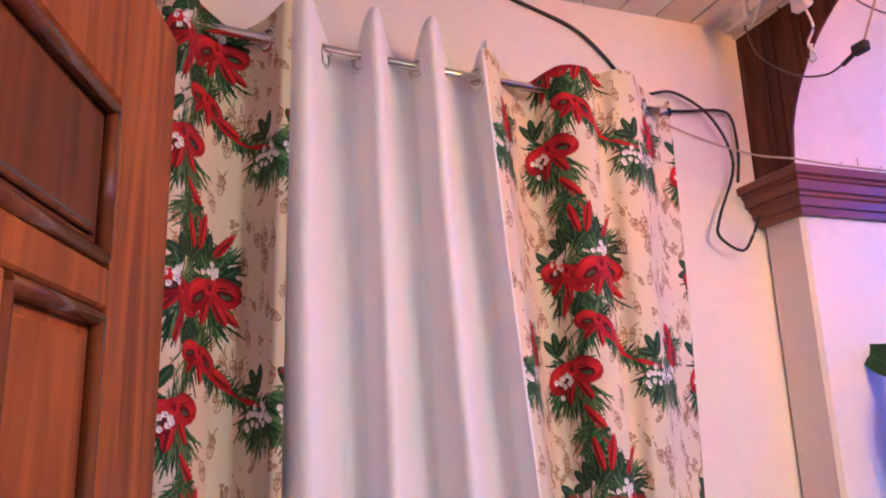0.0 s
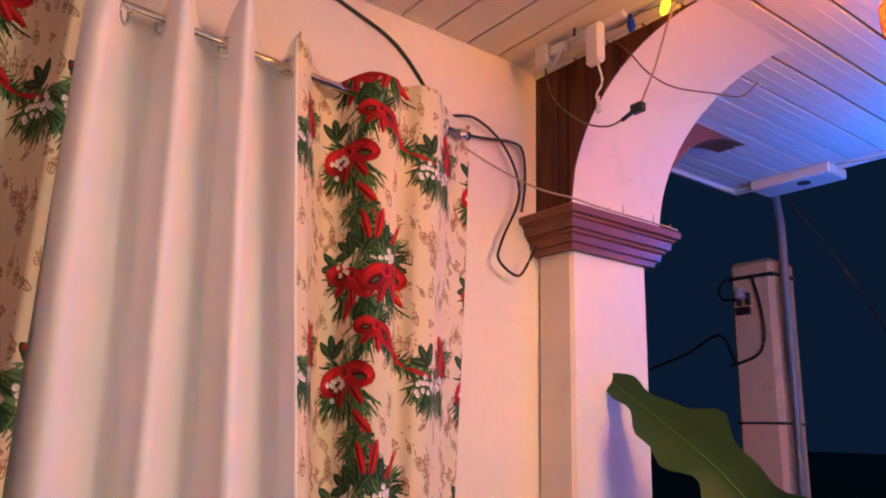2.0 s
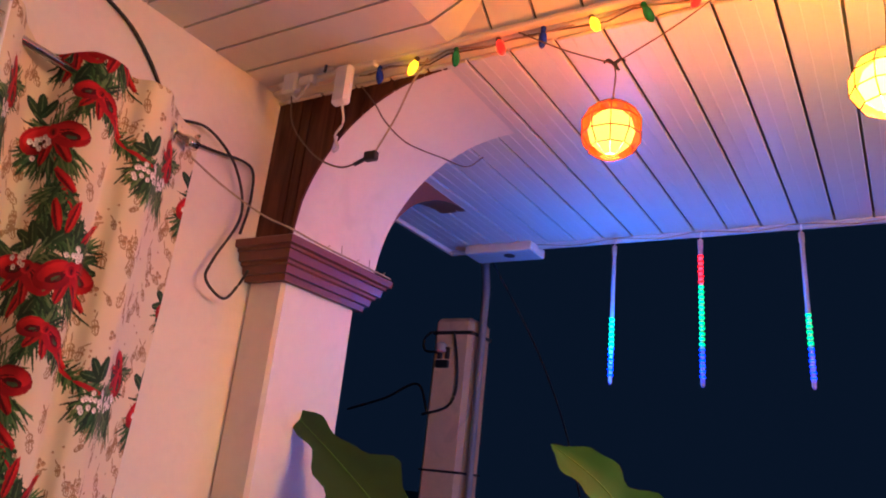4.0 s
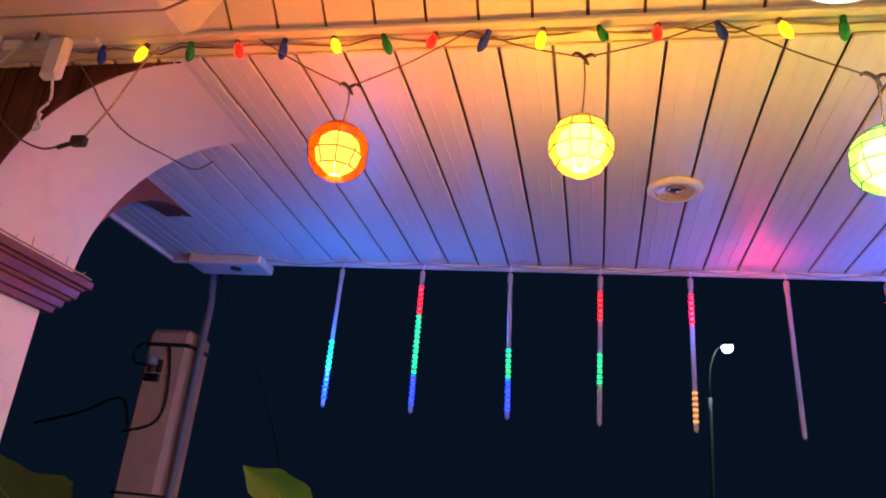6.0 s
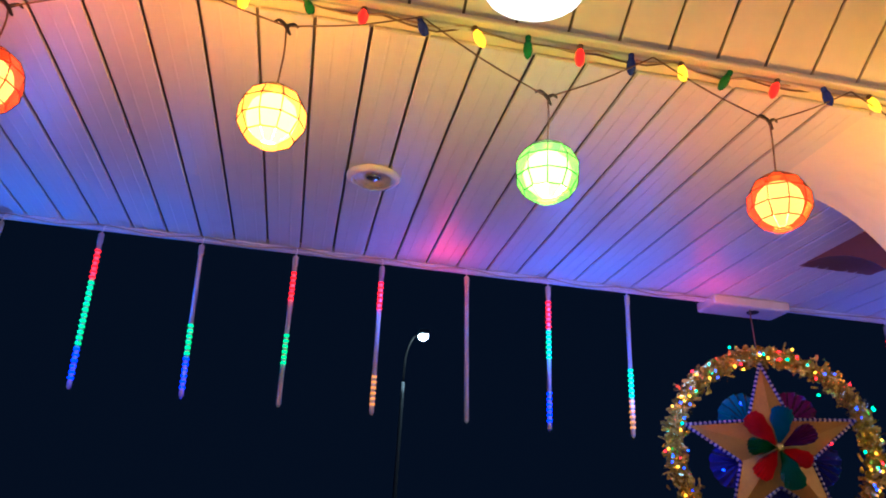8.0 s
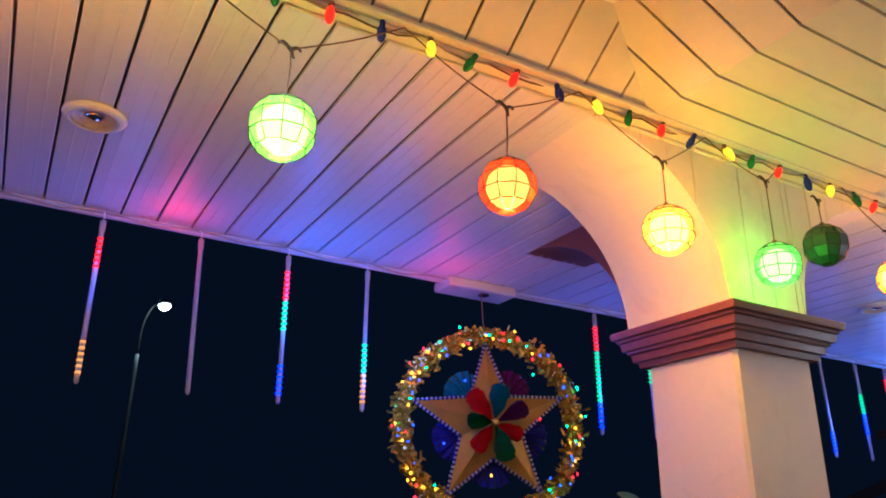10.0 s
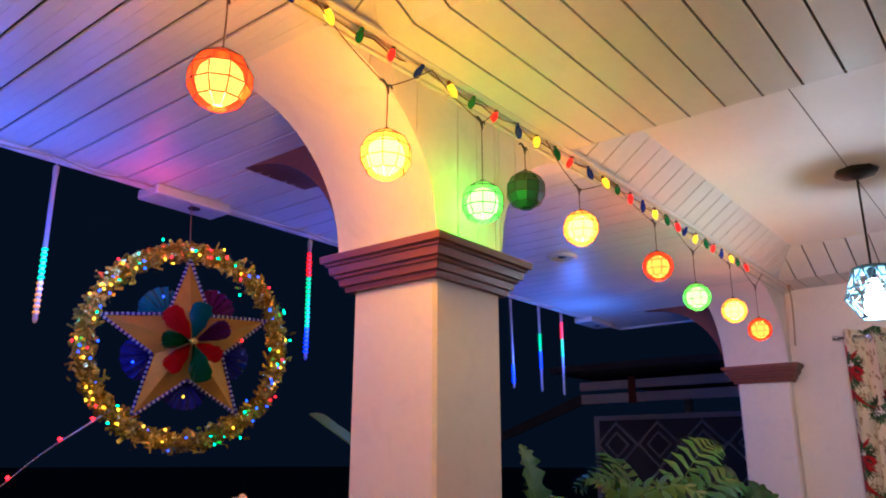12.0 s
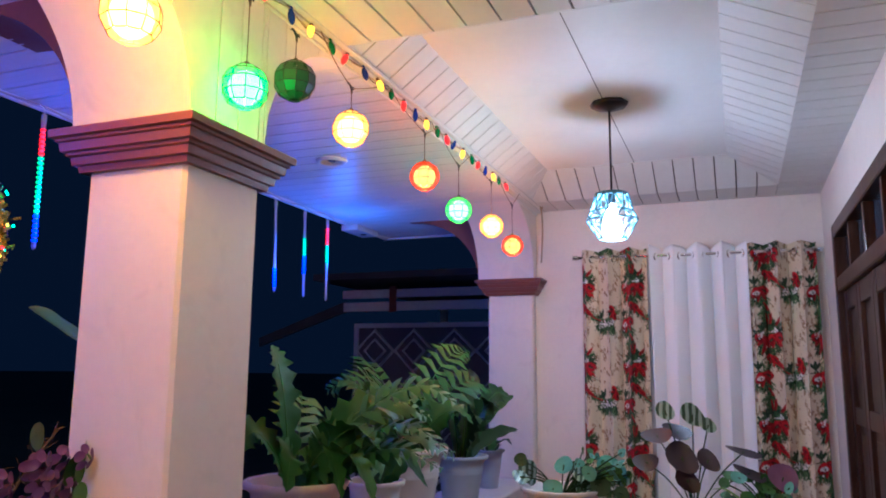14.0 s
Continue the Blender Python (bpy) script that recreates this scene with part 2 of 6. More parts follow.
def box(bm, lo, hi, bevel=0.0, mat=0):
    x0, y0, z0 = lo
    x1, y1, z1 = hi
    if bevel > 0:
        b = min(bevel, (x1 - x0) / 3, (y1 - y0) / 3, (z1 - z0) / 3)
        rings = []
        for z, i in ((z0, b), (z0 + b, 0), (z1 - b, 0), (z1, b)):
            rings.append([bm.verts.new(p) for p in ((x0 + b, y0 + i, z), (x1 - b, y0 + i, z), (x1 - i, y0 + b, z), (x1 - i, y1 - b, z), (x1 - b, y1 - i, z), (x0 + b, y1 - i, z), (x0 + i, y1 - b, z), (x0 + i, y0 + b, z))])
        fs = [bm.faces.new(rings[0][::-1]), bm.faces.new(rings[-1])]
        for a, c in zip(rings, rings[1:]):
            for k in range(8):
                fs.append(bm.faces.new((a[k], a[(k + 1) % 8], c[(k + 1) % 8], c[k])))
    else:
        v = [bm.verts.new(p) for p in ((x0, y0, z0), (x1, y0, z0), (x1, y1, z0), (x0, y1, z0), (x0, y0, z1), (x1, y0, z1), (x1, y1, z1), (x0, y1, z1))]
        fs = [bm.faces.new([v[k] for k in f]) for f in ((3, 2, 1, 0), (4, 5, 6, 7), (0, 1, 5, 4), (1, 2, 6, 5), (2, 3, 7, 6), (3, 0, 4, 7))]
    for f in fs:
        f.material_index = mat
    return bm


def boxes(items, bevel=0.0):
    bm = bmesh.new()
    for lo, hi in items:
        box(bm, lo, hi, bevel)
    return bm


def slab(bm, corners, offset, mat=0):
    """A flat piece from its corners, thickened by the offset vector."""
    off = Vector(offset)
    a = [bm.verts.new(Vector(c)) for c in corners]
    b = [bm.verts.new(Vector(c) + off) for c in corners]
    n = len(a)
    for f in [bm.faces.new(a), bm.faces.new(b[::-1])] + [bm.faces.new((a[(k + 1) % n], a[k], b[k], b[(k + 1) % n])) for k in range(n)]:
        f.material_index = mat


def tube(bm, pts, r, sides=8, mat=0, closed=False, taper=None):
    pts = [Vector(p) for p in pts]
    rings = []
    n = len(pts)
    up = Vector((0.13, 0.21, 0.97))
    for i, p in enumerate(pts):
        a = pts[(i - 1) % n] if closed or i > 0 else p
        c = pts[(i + 1) % n] if closed or i < n - 1 else p
        d = (c - a).normalized()
        ref = up if abs(d.dot(up)) < 0.95 else Vector((1, 0, 0))
        s = d.cross(ref).normalized()
        t = d.cross(s)
        rad = r if taper is None else r * taper(i / max(1, n - 1))
        rings.append([bm.verts.new(p + s * math.cos(k * math.tau / sides) * rad + t * math.sin(k * math.tau / sides) * rad) for k in range(sides)])
    pairs = list(zip(rings, rings[1:])) + ([(rings[-1], rings[0])] if closed else [])
    for a, c in pairs:
        for k in range(sides):
            f = bm.faces.new((a[k], a[(k + 1) % sides], c[(k + 1) % sides], c[k]))
            f.material_index, f.smooth = mat, True
    if not closed:
        for ring in (rings[0][::-1], rings[-1]):
            bm.faces.new(ring).material_index = mat
    return bm


def lathe(bm, profile, center=(0, 0, 0), sides=24, mat=0, wave=None):
    """profile: (radius, height) from bottom to top."""
    cx, cy, cz = center
    rings = []
    for r, z in profile:
        ring = []
        for k in range(sides):
            a = k * math.tau / sides
            rr = r * (1 + (wave(a, z) if wave else 0))
            ring.append(bm.verts.new((cx + rr * math.cos(a), cy + rr * math.sin(a), cz + z)))
        rings.append(ring)
    for a, c in zip(rings, rings[1:]):
        for k in range(sides):
            f = bm.faces.new((a[k], a[(k + 1) % sides], c[(k + 1) % sides], c[k]))
            f.material_index, f.smooth = mat, True
    if profile[0][0] > 1e-4:
        bm.faces.new(rings[0][::-1]).material_index = mat
    if profile[-1][0] > 1e-4:
        bm.faces.new(rings[-1]).material_index = mat
    return bm


def collar(bm, profile, sides=32):
    """An open ring turned from a closed profile of (radius, height)."""
    rings = [[bm.verts.new((r * math.cos(k * math.tau / sides), r * math.sin(k * math.tau / sides), z)) for k in range(sides)] for r, z in profile]
    for a, c in zip(rings, rings[1:] + rings[:1]):
        for k in range(sides):
            bm.faces.new((a[k], c[k], c[(k + 1) % sides], a[(k + 1) % sides])).smooth = True
    bmesh.ops.recalc_face_normals(bm, faces=bm.faces[:])
    return bm


def curve_pts(ctrl, n=24):
    """A smooth line through the given points."""
    p = [Vector(c) for c in ctrl]
    p = [p[0] * 2 - p[1]] + p + [p[-1] * 2 - p[-2]]
    out = []
    for i in range(1, len(p) - 2):
        for k in range(n):
            t = k / n
            a, b, c, d = p[i - 1], p[i], p[i + 1], p[i + 2]
            out.append(0.5 * (2 * b + (c - a) * t + (2 * a - 5 * b + 4 * c - d) * t * t + (3 * b - a - 3 * c + d) * t ** 3))
    out.append(p[-2])
    return out


# ---- setting ----
XA, XC = -1.80, 6.53        # end walls
YB, YI, YO = -0.22, 1.92, 2.30  # house wall, inner and outer faces of the colonnade
ZC, ZS = 2.90, 2.868        # porch ceiling and outer soffit
YA = 2.385                  # outer face of the arches, flush with the capitals
Z_CAP1 = 2.33

tagged(part("ground", boxes([((-300, -300, -0.35), (300, 300, -0.30))]), GROUNDMAT), "dark open ground at night around the house", "ground", kind="structure")
# floor is out of view; its dark colour limits light bounced to the ceiling
tagged(part("floor", boxes([((XA - 0.2, YB - 0.2, -0.30), (XC + 0.2, YO + 0.1, 0.0))]), FLOORMAT), "unseen dark red-brown tiled porch floor", "floor", kind="structure")
tagged(part("wall_west", boxes([((XA - 0.18, YB - 0.2, 0), (XA, YI + 0.01, 3.3))]), WALL), "cream painted porch end wall behind the curtains", "wall", kind="structure")
tagged(part("wall_east", boxes([((XC, YB - 0.2, 0), (XC + 0.18, YO, 3.3))]), WALL), "cream painted far porch end wall", "wall", kind="structure")
DOOR0, DOOR1, DOORTOP = 3.55, 5.86, 2.53
LD0, LD1, LDTOP = -1.19, -0.30, 2.28
tagged(part("wall_south", boxes([((XA, YB - 0.18, 0), (LD0, YB, 3.3)), ((LD0, YB - 0.18, LDTOP), (LD1, YB, 3.3)), ((LD1, YB - 0.18, 0), (DOOR0, YB, 3.3)),
                                 ((DOOR0, YB - 0.18, DOORTOP), (DOOR1, YB, 3.3)), ((DOOR1, YB - 0.18, 0), (XC, YB, 3.3)),
                                 ((LD0 - 0.3, YB - 0.4, 0), (LD1 + 0.3, YB - 0.36, 3.3))]), WALL), "cream painted house wall with door openings", "wall", kind="structure")
# low wall between the columns, on which the pots stand
tagged(part("parapet", boxes([((XA + 0.15, YI + 0.02, 0), (2.28, YO - 0.02, 0.62)), ((2.65, YI + 0.02, 0), (XC - 0.08, YO - 0.02, 0.62))], 0.01), COLUMN), "low cream painted wall between porch columns", "wall", kind="structure")


def planks_x(bm, x0, x1, y0, y1, z, pitch=0.14, gap=0.009):
    """Boards that run along x."""
    n = max(1, round((y1 - y0) / pitch))
    w = (y1 - y0) / n
    for i in range(n):
        box(bm, (x0, y0 + i * w + gap / 2, z), (x1, y0 + (i + 1) * w - gap / 2, z + 0.012))


def planks_y(bm, x0, x1, y0, y1, z, pitch=0.14, gap=0.009):
    n = max(1, round((x1 - x0) / pitch))
    w = (x1 - x0) / n
    for i in range(n):
        box(bm, (x0 + i * w + gap / 2, y0, z), (x0 + (i + 1) * w - gap / 2, y1, z + 0.012))


TY0, TY1, TH = 0.08, 1.86, 3.06     # tray's low edge along the walls, and height of its flat board
RUN = 0.33
RUN_N = 0.21


def tray(bm, x0, x1):
    """The sloping sides of a raised ceiling tray, in boards square to each edge, mitred at the corners."""
    hx0, hx1, hy0, hy1 = x0 + RUN, x1 - RUN, TY0 + RUN, TY1 - RUN_N
    gap, pitch = 0.009, 0.14

    def side(a0, a1, h0, h1, at):
        n = round((a1 - a0) / pitch)
        w = (a1 - a0) / n

        def top(s):
            if s < h0:
                return (s - a0) / (h0 - a0)
            if s > h1:
                return (a1 - s) / (a1 - h1)
            return 1.0
        for i in range(n):
            s0, s1 = a0 + i * w + gap / 2, a0 + (i + 1) * w - gap / 2
            cuts = [s0] + [h for h in (h0, h1) if s0 < h < s1] + [s1]
            low = [at(s0, 0), at(s1, 0)]
            high = [at(s, top(s)) for s in reversed(cuts) if top(s) > 0.01]
            if len(high) >= 1:
                slab(bm, low + high, (0, 0, 0.012))
    side(x0, x1, hx0, hx1, lambda s, t: (s, TY0 + RUN * t, ZC + (TH - ZC) * t))
    side(x0, x1, hx0, hx1, lambda s, t: (s, TY1 - RUN_N * t, ZC + (TH - ZC) * t))
    side(TY0, TY1, hy0, hy1, lambda s, t: (x0 + RUN * t, s, ZC + (TH - ZC) * t))
    side(TY0, TY1, hy0, hy1, lambda s, t: (x1 - RUN * t, s, ZC + (TH - ZC) * t))


NT0, NT1, FT0, FT1 = -1.05, 1.93, 3.08, 6.16
bm = bmesh.new()
planks_x(bm, XA, NT0, TY0, TY1, ZC)
planks_x(bm, NT1, FT0, TY0, TY1, ZC)
planks_x(bm, FT1, XC, TY0, TY1, ZC)
planks_y(bm, XA, XC, YB, TY0, ZC)
tray(bm, NT0, NT1)
tray(bm, FT0, FT1)
tagged(part("ceiling", bm, CEIL), "white boarded porch ceiling with sloping tray sides", "ceiling", kind="structure")
bm = bmesh.new()
for a, c in ((NT0, NT1), (FT0, FT1)):
    box(bm, (a + RUN - 0.02, TY0 + RUN - 0.02, TH + 0.002), (c - RUN + 0.02, TY1 - RUN_N + 0.02, TH + 0.02))
for lo, hi in (((FT0 + RUN, TY0 + RUN + 0.61, TH + 0.0005), (FT1 - RUN, TY0 + RUN + 0.614, TH + 0.003)),):
    box(bm, lo, hi, mat=1)
tagged(part("ceiling_board", bm, [PANEL, GROOVE]), "flat white ceiling board inside the raised tray", "ceiling", kind="structure")
# dark space above the boards
bm = bmesh.new()
for lo, hi in (((XA, YB, ZC + 0.014), (XC, TY0, ZC + 0.02)), ((XA, TY0, ZC + 0.014), (NT0, TY1, ZC + 0.02)), ((NT1, TY0, ZC + 0.014), (FT0, TY1, ZC + 0.02)), ((FT1, TY0, ZC + 0.014), (XC, TY1, ZC + 0.02)),
               ((XA, YB, TH + 0.03), (XC, YI, TH + 0.05))):
    box(bm, lo, hi)
for a, c in ((NT0, NT1), (FT0, FT1)):
    u = 0.016
    slab(bm, ((a, TY0, ZC + u), (c, TY0, ZC + u), (c - RUN, TY0 + RUN, TH + u), (a + RUN, TY0 + RUN, TH + u)), (0, 0, 0.004))
    slab(bm, ((a, TY1, ZC + u), (c, TY1, ZC + u), (c - RUN, TY1 - RUN_N, TH + u), (a + RUN, TY1 - RUN_N, TH + u)), (0, 0, 0.004))
    slab(bm, ((a, TY0, ZC + u), (a, TY1, ZC + u), (a + RUN, TY1 - RUN_N, TH + u), (a + RUN, TY0 + RUN, TH + u)), (0, 0, 0.004))
    slab(bm, ((c, TY0, ZC + u), (c, TY1, ZC + u), (c - RUN, TY1 - RUN_N, TH + u), (c - RUN, TY0 + RUN, TH + u)), (0, 0, 0.004))
tagged(part("ceiling_backing", bm, GROOVE), "dark backing behind the ceiling boards", "ceiling", kind="structure")
# outer soffit under the eave: ribbed boards that run out to the edge
EAVE = 3.56
SX0, SX1 = -2.035, 7.10
bm = bmesh.new()
n = round((SX1 - SX0) / 0.145)
w = (SX1 - SX0) / n
for i in range(n):
    a = SX0 + i * w
    box(bm, (a + 0.0045, YI - 0.02, ZS), (a + w - 0.0045, EAVE, ZS + 0.012), 0.003)
    for k in (0.34, 0.67):
        box(bm, (a + w * k - 0.004, YI - 0.02, ZS - 0.0010), (a + w * k + 0.004, EAVE, ZS + 0.002), 0.0009)
tagged(part("soffit", bm, SOFFIT), "ribbed white metal soffit under the eave", "ceiling", kind="structure")
tagged(part("soffit_backing", boxes([((SX0, YI - 0.02, ZS + 0.030), (SX1, EAVE, ZS + 0.036))]), surface("grey_brown_joint", (0.24, 0.21, 0.18), 0.8, grain=30, vary=0.2)), "dark backing above the soffit ribs", "ceiling", kind="structure")
tagged(part("eave_trim", boxes([((SX0 - 0.02, EAVE, ZS - 0.018), (SX1 + 0.02, EAVE + 0.025, ZS + 0.16)), ((SX0 - 0.02, EAVE - 0.02, ZS - 0.010), (SX1 + 0.02, EAVE, ZS - 0.001)),
                                ((SX0 - 0.02, YI, ZS - 0.018), (SX0, EAVE, ZS + 0.16)), ((SX1, YI, ZS - 0.018), (SX1 + 0.02, EAVE, ZS + 0.16))], 0.004), FASCIA), "thin grey metal trim along the eave edge", "trim", kind="structure")
tagged(part("roof", boxes([((SX0 - 0.1, YB - 0.6, 3.32), (SX1 + 0.1, EAVE + 0.1, 3.40)), ((SX0, YI + 0.05, ZS + 0.040), (SX1, YI + 0.3, 3.32))]), ROOFMAT), "dark roof over the porch", "roof", kind="structure")
# moulding along the head of the arches
bm = bmesh.new()
box(bm, (XA, TY1, 2.882), (XC, YI + 0.0, ZC + 0.02), 0.006)
box(bm, (XA, TY1 - 0.03, 2.893), (XC, TY1, ZC + 0.01), 0.004)
tagged(part("beam_trim", bm, CEIL), "white moulding along the arch beam", "trim", kind="structure")


def arc_block(bm, xw, sx, y0, y1, r=0.55, z0=Z_CAP1, ztop=None, n=18, mat=0):
    """The corner of an arch: a quarter-circle underside that springs from x = xw towards sx; solid up to ztop."""
    ztop = ztop or ZS
    h = ZS - z0
    pts = [(xw + sx * r * (1 - math.cos(t)), z0 + h * math.sin(t)) for t in [math.pi / 2 * k / n for k in range(n + 1)]]
    under = [[bm.verts.new((x, y, z)) for x, z in pts] for y in (y0, y1)]
    front = [[bm.verts.new((x, y, z)) for x, z in pts] for y in (y0, y1)]
    backs = [[bm.verts.new((xw, y, z)) for x, z in pts] for y in (y0, y1)]
    for k in range(n):
        q = (under[0][k], under[0][k + 1], under[1][k + 1], under[1][k])
        f = bm.faces.new(q if sx < 0 else q[::-1])
        f.material_index, f.smooth = mat, True
        for j in (0, 1):
            if k == 0:
                f = bm.faces.new((front[j][0], front[j][1], backs[j][1]))
            else:
                f = bm.faces.new((front[j][k], front[j][k + 1], backs[j][k + 1], backs[j][k]))
            f.material_index = mat


def capital(bm, x0, x1, y0, y1, sides="xyXY"):
    """One stepped moulding round a column's head, wider towards the top."""
    rings = []
    steps = ((2.200, 0.0), (2.200, 0.020), (2.220, 0.024), (2.222, 0.036), (2.246, 0.040), (2.250, 0.050), (2.260, 0.050), (2.262, 0.062), (2.289, 0.066), (2.292, 0.074), (2.301, 0.074), (2.304, 0.088), (2.326, 0.090), (2.330, 0.086))
    for z, out in steps:
        a, c = x0 - (out if "x" in sides else 0), x1 + (out if "X" in sides else 0)
        b, d = y0 - (out if "y" in sides else 0), y1 + (out if "Y" in sides else 0)
        rings.append([bm.verts.new(q) for q in ((a, b, z), (c, b, z), (c, d, z), (a, d, z))])
    for lo, hi in zip(rings, rings[1:]):
        for k in range(4):
            bm.faces.new((lo[k], lo[(k + 1) % 4], hi[(k + 1) % 4], hi[k]))
    bm.faces.new(rings[-1])
    bm.faces.new(rings[0][::-1])


def spandrel_boards(parent, mat, xw, sx, y, r=0.55, pitch=0.115):
    """Upright boards that fill the face between the column's line and the arch."""
    h = ZS - Z_CAP1
    x = 0.0
    while x < r - 0.02:
        x1 = min(r, x + pitch) - 0.005

        def low(u):
            c = 1 - u / r
            return Z_CAP1 + h * math.sqrt(max(0, 1 - c * c))
        us = [x + (x1 - x) * k / 5 for k in range(6)]
        bm = bmesh.new()
        slab(bm, [(xw + sx * u, y, low(u)) for u in us] + [(xw + sx * x1, y, 2.884), (xw + sx * x, y, 2.884)], (0, -0.008, 0))
        part("board", bm, mat, parent)
        x += pitch


def column(name, x0, x1, label, arcs, boards, cap_sides):
    col = thing(name, (0, 0, 0), label, "column")
    part("shaft", boxes([((x0, YI, 0), (x1, YO, Z_CAP1))], 0.012), COLUMN, col)
    bm = bmesh.new()
    capital(bm, x0, x1, YI, YO, cap_sides)
    part("capital", bm, BROWN, col, "stepped red-brown painted moulding")
    bm = bmesh.new()
    box(bm, (x0, YI, Z_CAP1), (x1, YA, ZS))
    for xw, sx in arcs:
        arc_block(bm, xw, sx, YI, YA)
    part("arch", bm, COLUMN, col)
    for xw, sx in arcs:
        spandrel_boards(col, boards, xw, sx, YI - 0.001)
    x = x0
    while x < x1 - 0.02:
        part("board", boxes([((x, YI - 0.009, Z_CAP1), (min(x1, x + 0.115) - 0.005, YI - 0.001, 2.884))]), boards, col)
        x += 0.115
    # curved bracket that carries the eave
    bm = bmesh.new()
    n, r = 16, 0.64
    pts = [(YA + 0.004 + r * (1 - math.cos(t)), Z_CAP1 + (ZS - Z_CAP1) * math.sin(t)) for t in [math.pi / 2 * k / n for k in range(n + 1)]]
    a, c = x0 + 0.012, x1 - 0.012
    A = [[bm.verts.new((xx, y, z)) for y, z in pts] for xx in (a, c)]
    U = [[bm.verts.new((xx, y, z)) for y, z in pts] for xx in (a, c)]
    B = [[bm.verts.new((xx, YA - 0.01, z)) for y, z in pts] for xx in (a, c)]
    for k in range(n):
        bm.faces.new((U[0][k + 1], U[0][k], U[1][k], U[1][k + 1])).smooth = True
        for j in (0, 1):
            bm.faces.new((A[j][k], A[j][k + 1], B[j][k + 1], B[j][k]))
    part("eave_bracket", bm, BROWN, col, "red-brown curved bracket")
    return col


column("pilaster", XA, -1.64, "cream wall pilaster with brown boarded arch corner", [(-1.64, 1)], DARKBROWN, "yXY")
column("column", 2.275, 2.65, "square cream porch column with brown capital", [(2.275, -1), (2.65, 1)], COLUMN, "xyXY")
column("pilaster", 6.43, XC, "cream far pilaster with red-brown capital", [(6.43, -1)], COLUMN, "xyY")


# ---- curtains ----
def print_tile(size=640):
    """One repeat (0.61 m) of the printed cloth: cream ground, brown sketched leaves, pine sprays, red bows and white berries."""
    rnd = random.Random(7)
    img = np.empty((size, size, 3))
    img[:] = (0.74, 0.64, 0.47)
    yy, xx = np.mgrid[0:size, 0:size].astype(float)

    def near(cx, cy):
        dx = (xx - cx + size / 2) % size - size / 2
        dy = (yy - cy + size / 2) % size - size / 2
        return dx, dy

    def window(cx, cy, r):
        xs = np.arange(int(cx - r), int(cx + r) + 1)
        ys = np.arange(int(cy - r), int(cy + r) + 1)
        gx, gy = np.meshgrid(xs, ys)
        return gx - cx, gy - cy, np.ix_(ys % size, xs % size)

    def ellipse(cx, cy, a, b, ang, col, hole=0.0, line=0.0):
        dx, dy, at = window(cx, cy, max(a, b) + 3)
        c, s = math.cos(ang), math.sin(ang)
        u, v = dx * c + dy * s, -dx * s + dy * c
        d = np.sqrt((u / a) ** 2 + (v / b) ** 2)
        m = (d < 1) & (d > hole)
        if line:
            m = np.abs(d - 1) < line
        piece = img[at]
        piece[m] = np.array(col) * (1.0 + 0.35 * (v[m] / b))[:, None] if not line else col
        img[at] = piece

    def stroke(x0, y0, x1, y1, w, col):
        cx, cy = (x0 + x1) / 2, (y0 + y1) / 2
        L = math.hypot(x1 - x0, y1 - y0) or 1
        dx, dy, at = window(cx, cy, L / 2 + w + 2)
        ux, uy = (x1 - x0) / L, (y1 - y0) / L
        t = dx * ux + dy * uy
        d = np.abs(-dx * uy + dy * ux)
        m = (np.abs(t) < L / 2) & (d < w * np.sqrt(np.clip(1 - (t / (L / 2)) ** 2, 0, 1)))
        piece = img[at]
        piece[m] = col
        img[at] = piece

    greens = ((0.020, 0.060, 0.022), (0.035, 0.10, 0.035), (0.06, 0.15, 0.05), (0.12, 0.20, 0.08), (0.012, 0.035, 0.018))
    brown = (0.34, 0.21, 0.115)
    # sketched leaves, twigs and dots over the ground
    def sketch_leaf(x, y, a, L):
        ca, sa = math.cos(a), math.sin(a)

        def at(u, v):
            return x + L * (u * ca - v * sa), y + L * (u * sa + v * ca)
        for s in (-1, 1):
            edge = [(0.0, 0.0), (0.18, 0.22), (0.30, 0.10), (0.48, 0.27), (0.60, 0.12), (0.76, 0.20), (1.0, 0.0)]
            for p, q in zip(edge, edge[1:]):
                stroke(*at(p[0], p[1] * s), *at(q[0], q[1] * s), 1.5 if s > 0 else 2.3, brown)
            stroke(*at(0.35, 0.02 * s), *at(0.5, 0.16 * s), 2.4, brown)
        stroke(*at(0.02, 0), *at(0.9, 0.02), 2.0, brown)
    for _ in range(105):
        x, y, a = rnd.uniform(0, size), rnd.uniform(0, size), rnd.uniform(0.9, 2.3)
        L = rnd.uniform(16, 30)
        b = a + rnd.uniform(-0.9, 0.9)
        stroke(x, y, x - L * math.cos(b), y - L * math.sin(b), 2.0, brown)
        sketch_leaf(x, y, a + rnd.uniform(-0.5, 0.5), L * 1.7)
    for _ in range(90):
        ellipse(rnd.uniform(0, size), rnd.uniform(0, size), 3.6, 3.6, 0, (0.42, 0.27, 0.17))
    for _ in range(14):
        x, y = rnd.uniform(0, size), rnd.uniform(0, size)
        for k in range(3):
            ellipse(x + 8 * math.cos(k * 2.1), y + 8 * math.sin(k * 2.1), 6.5, 6.5, 0, (0.40, 0.25, 0.15))

    def spray(x, y, a, L, spread=1.0, count=46):
        for k in range(count):
            b = a + rnd.gauss(0, 0.5 * spread)
            l = L * rnd.uniform(0.55, 1.05)
            ox, oy = rnd.gauss(0, L * 0.13), rnd.gauss(0, L * 0.13)
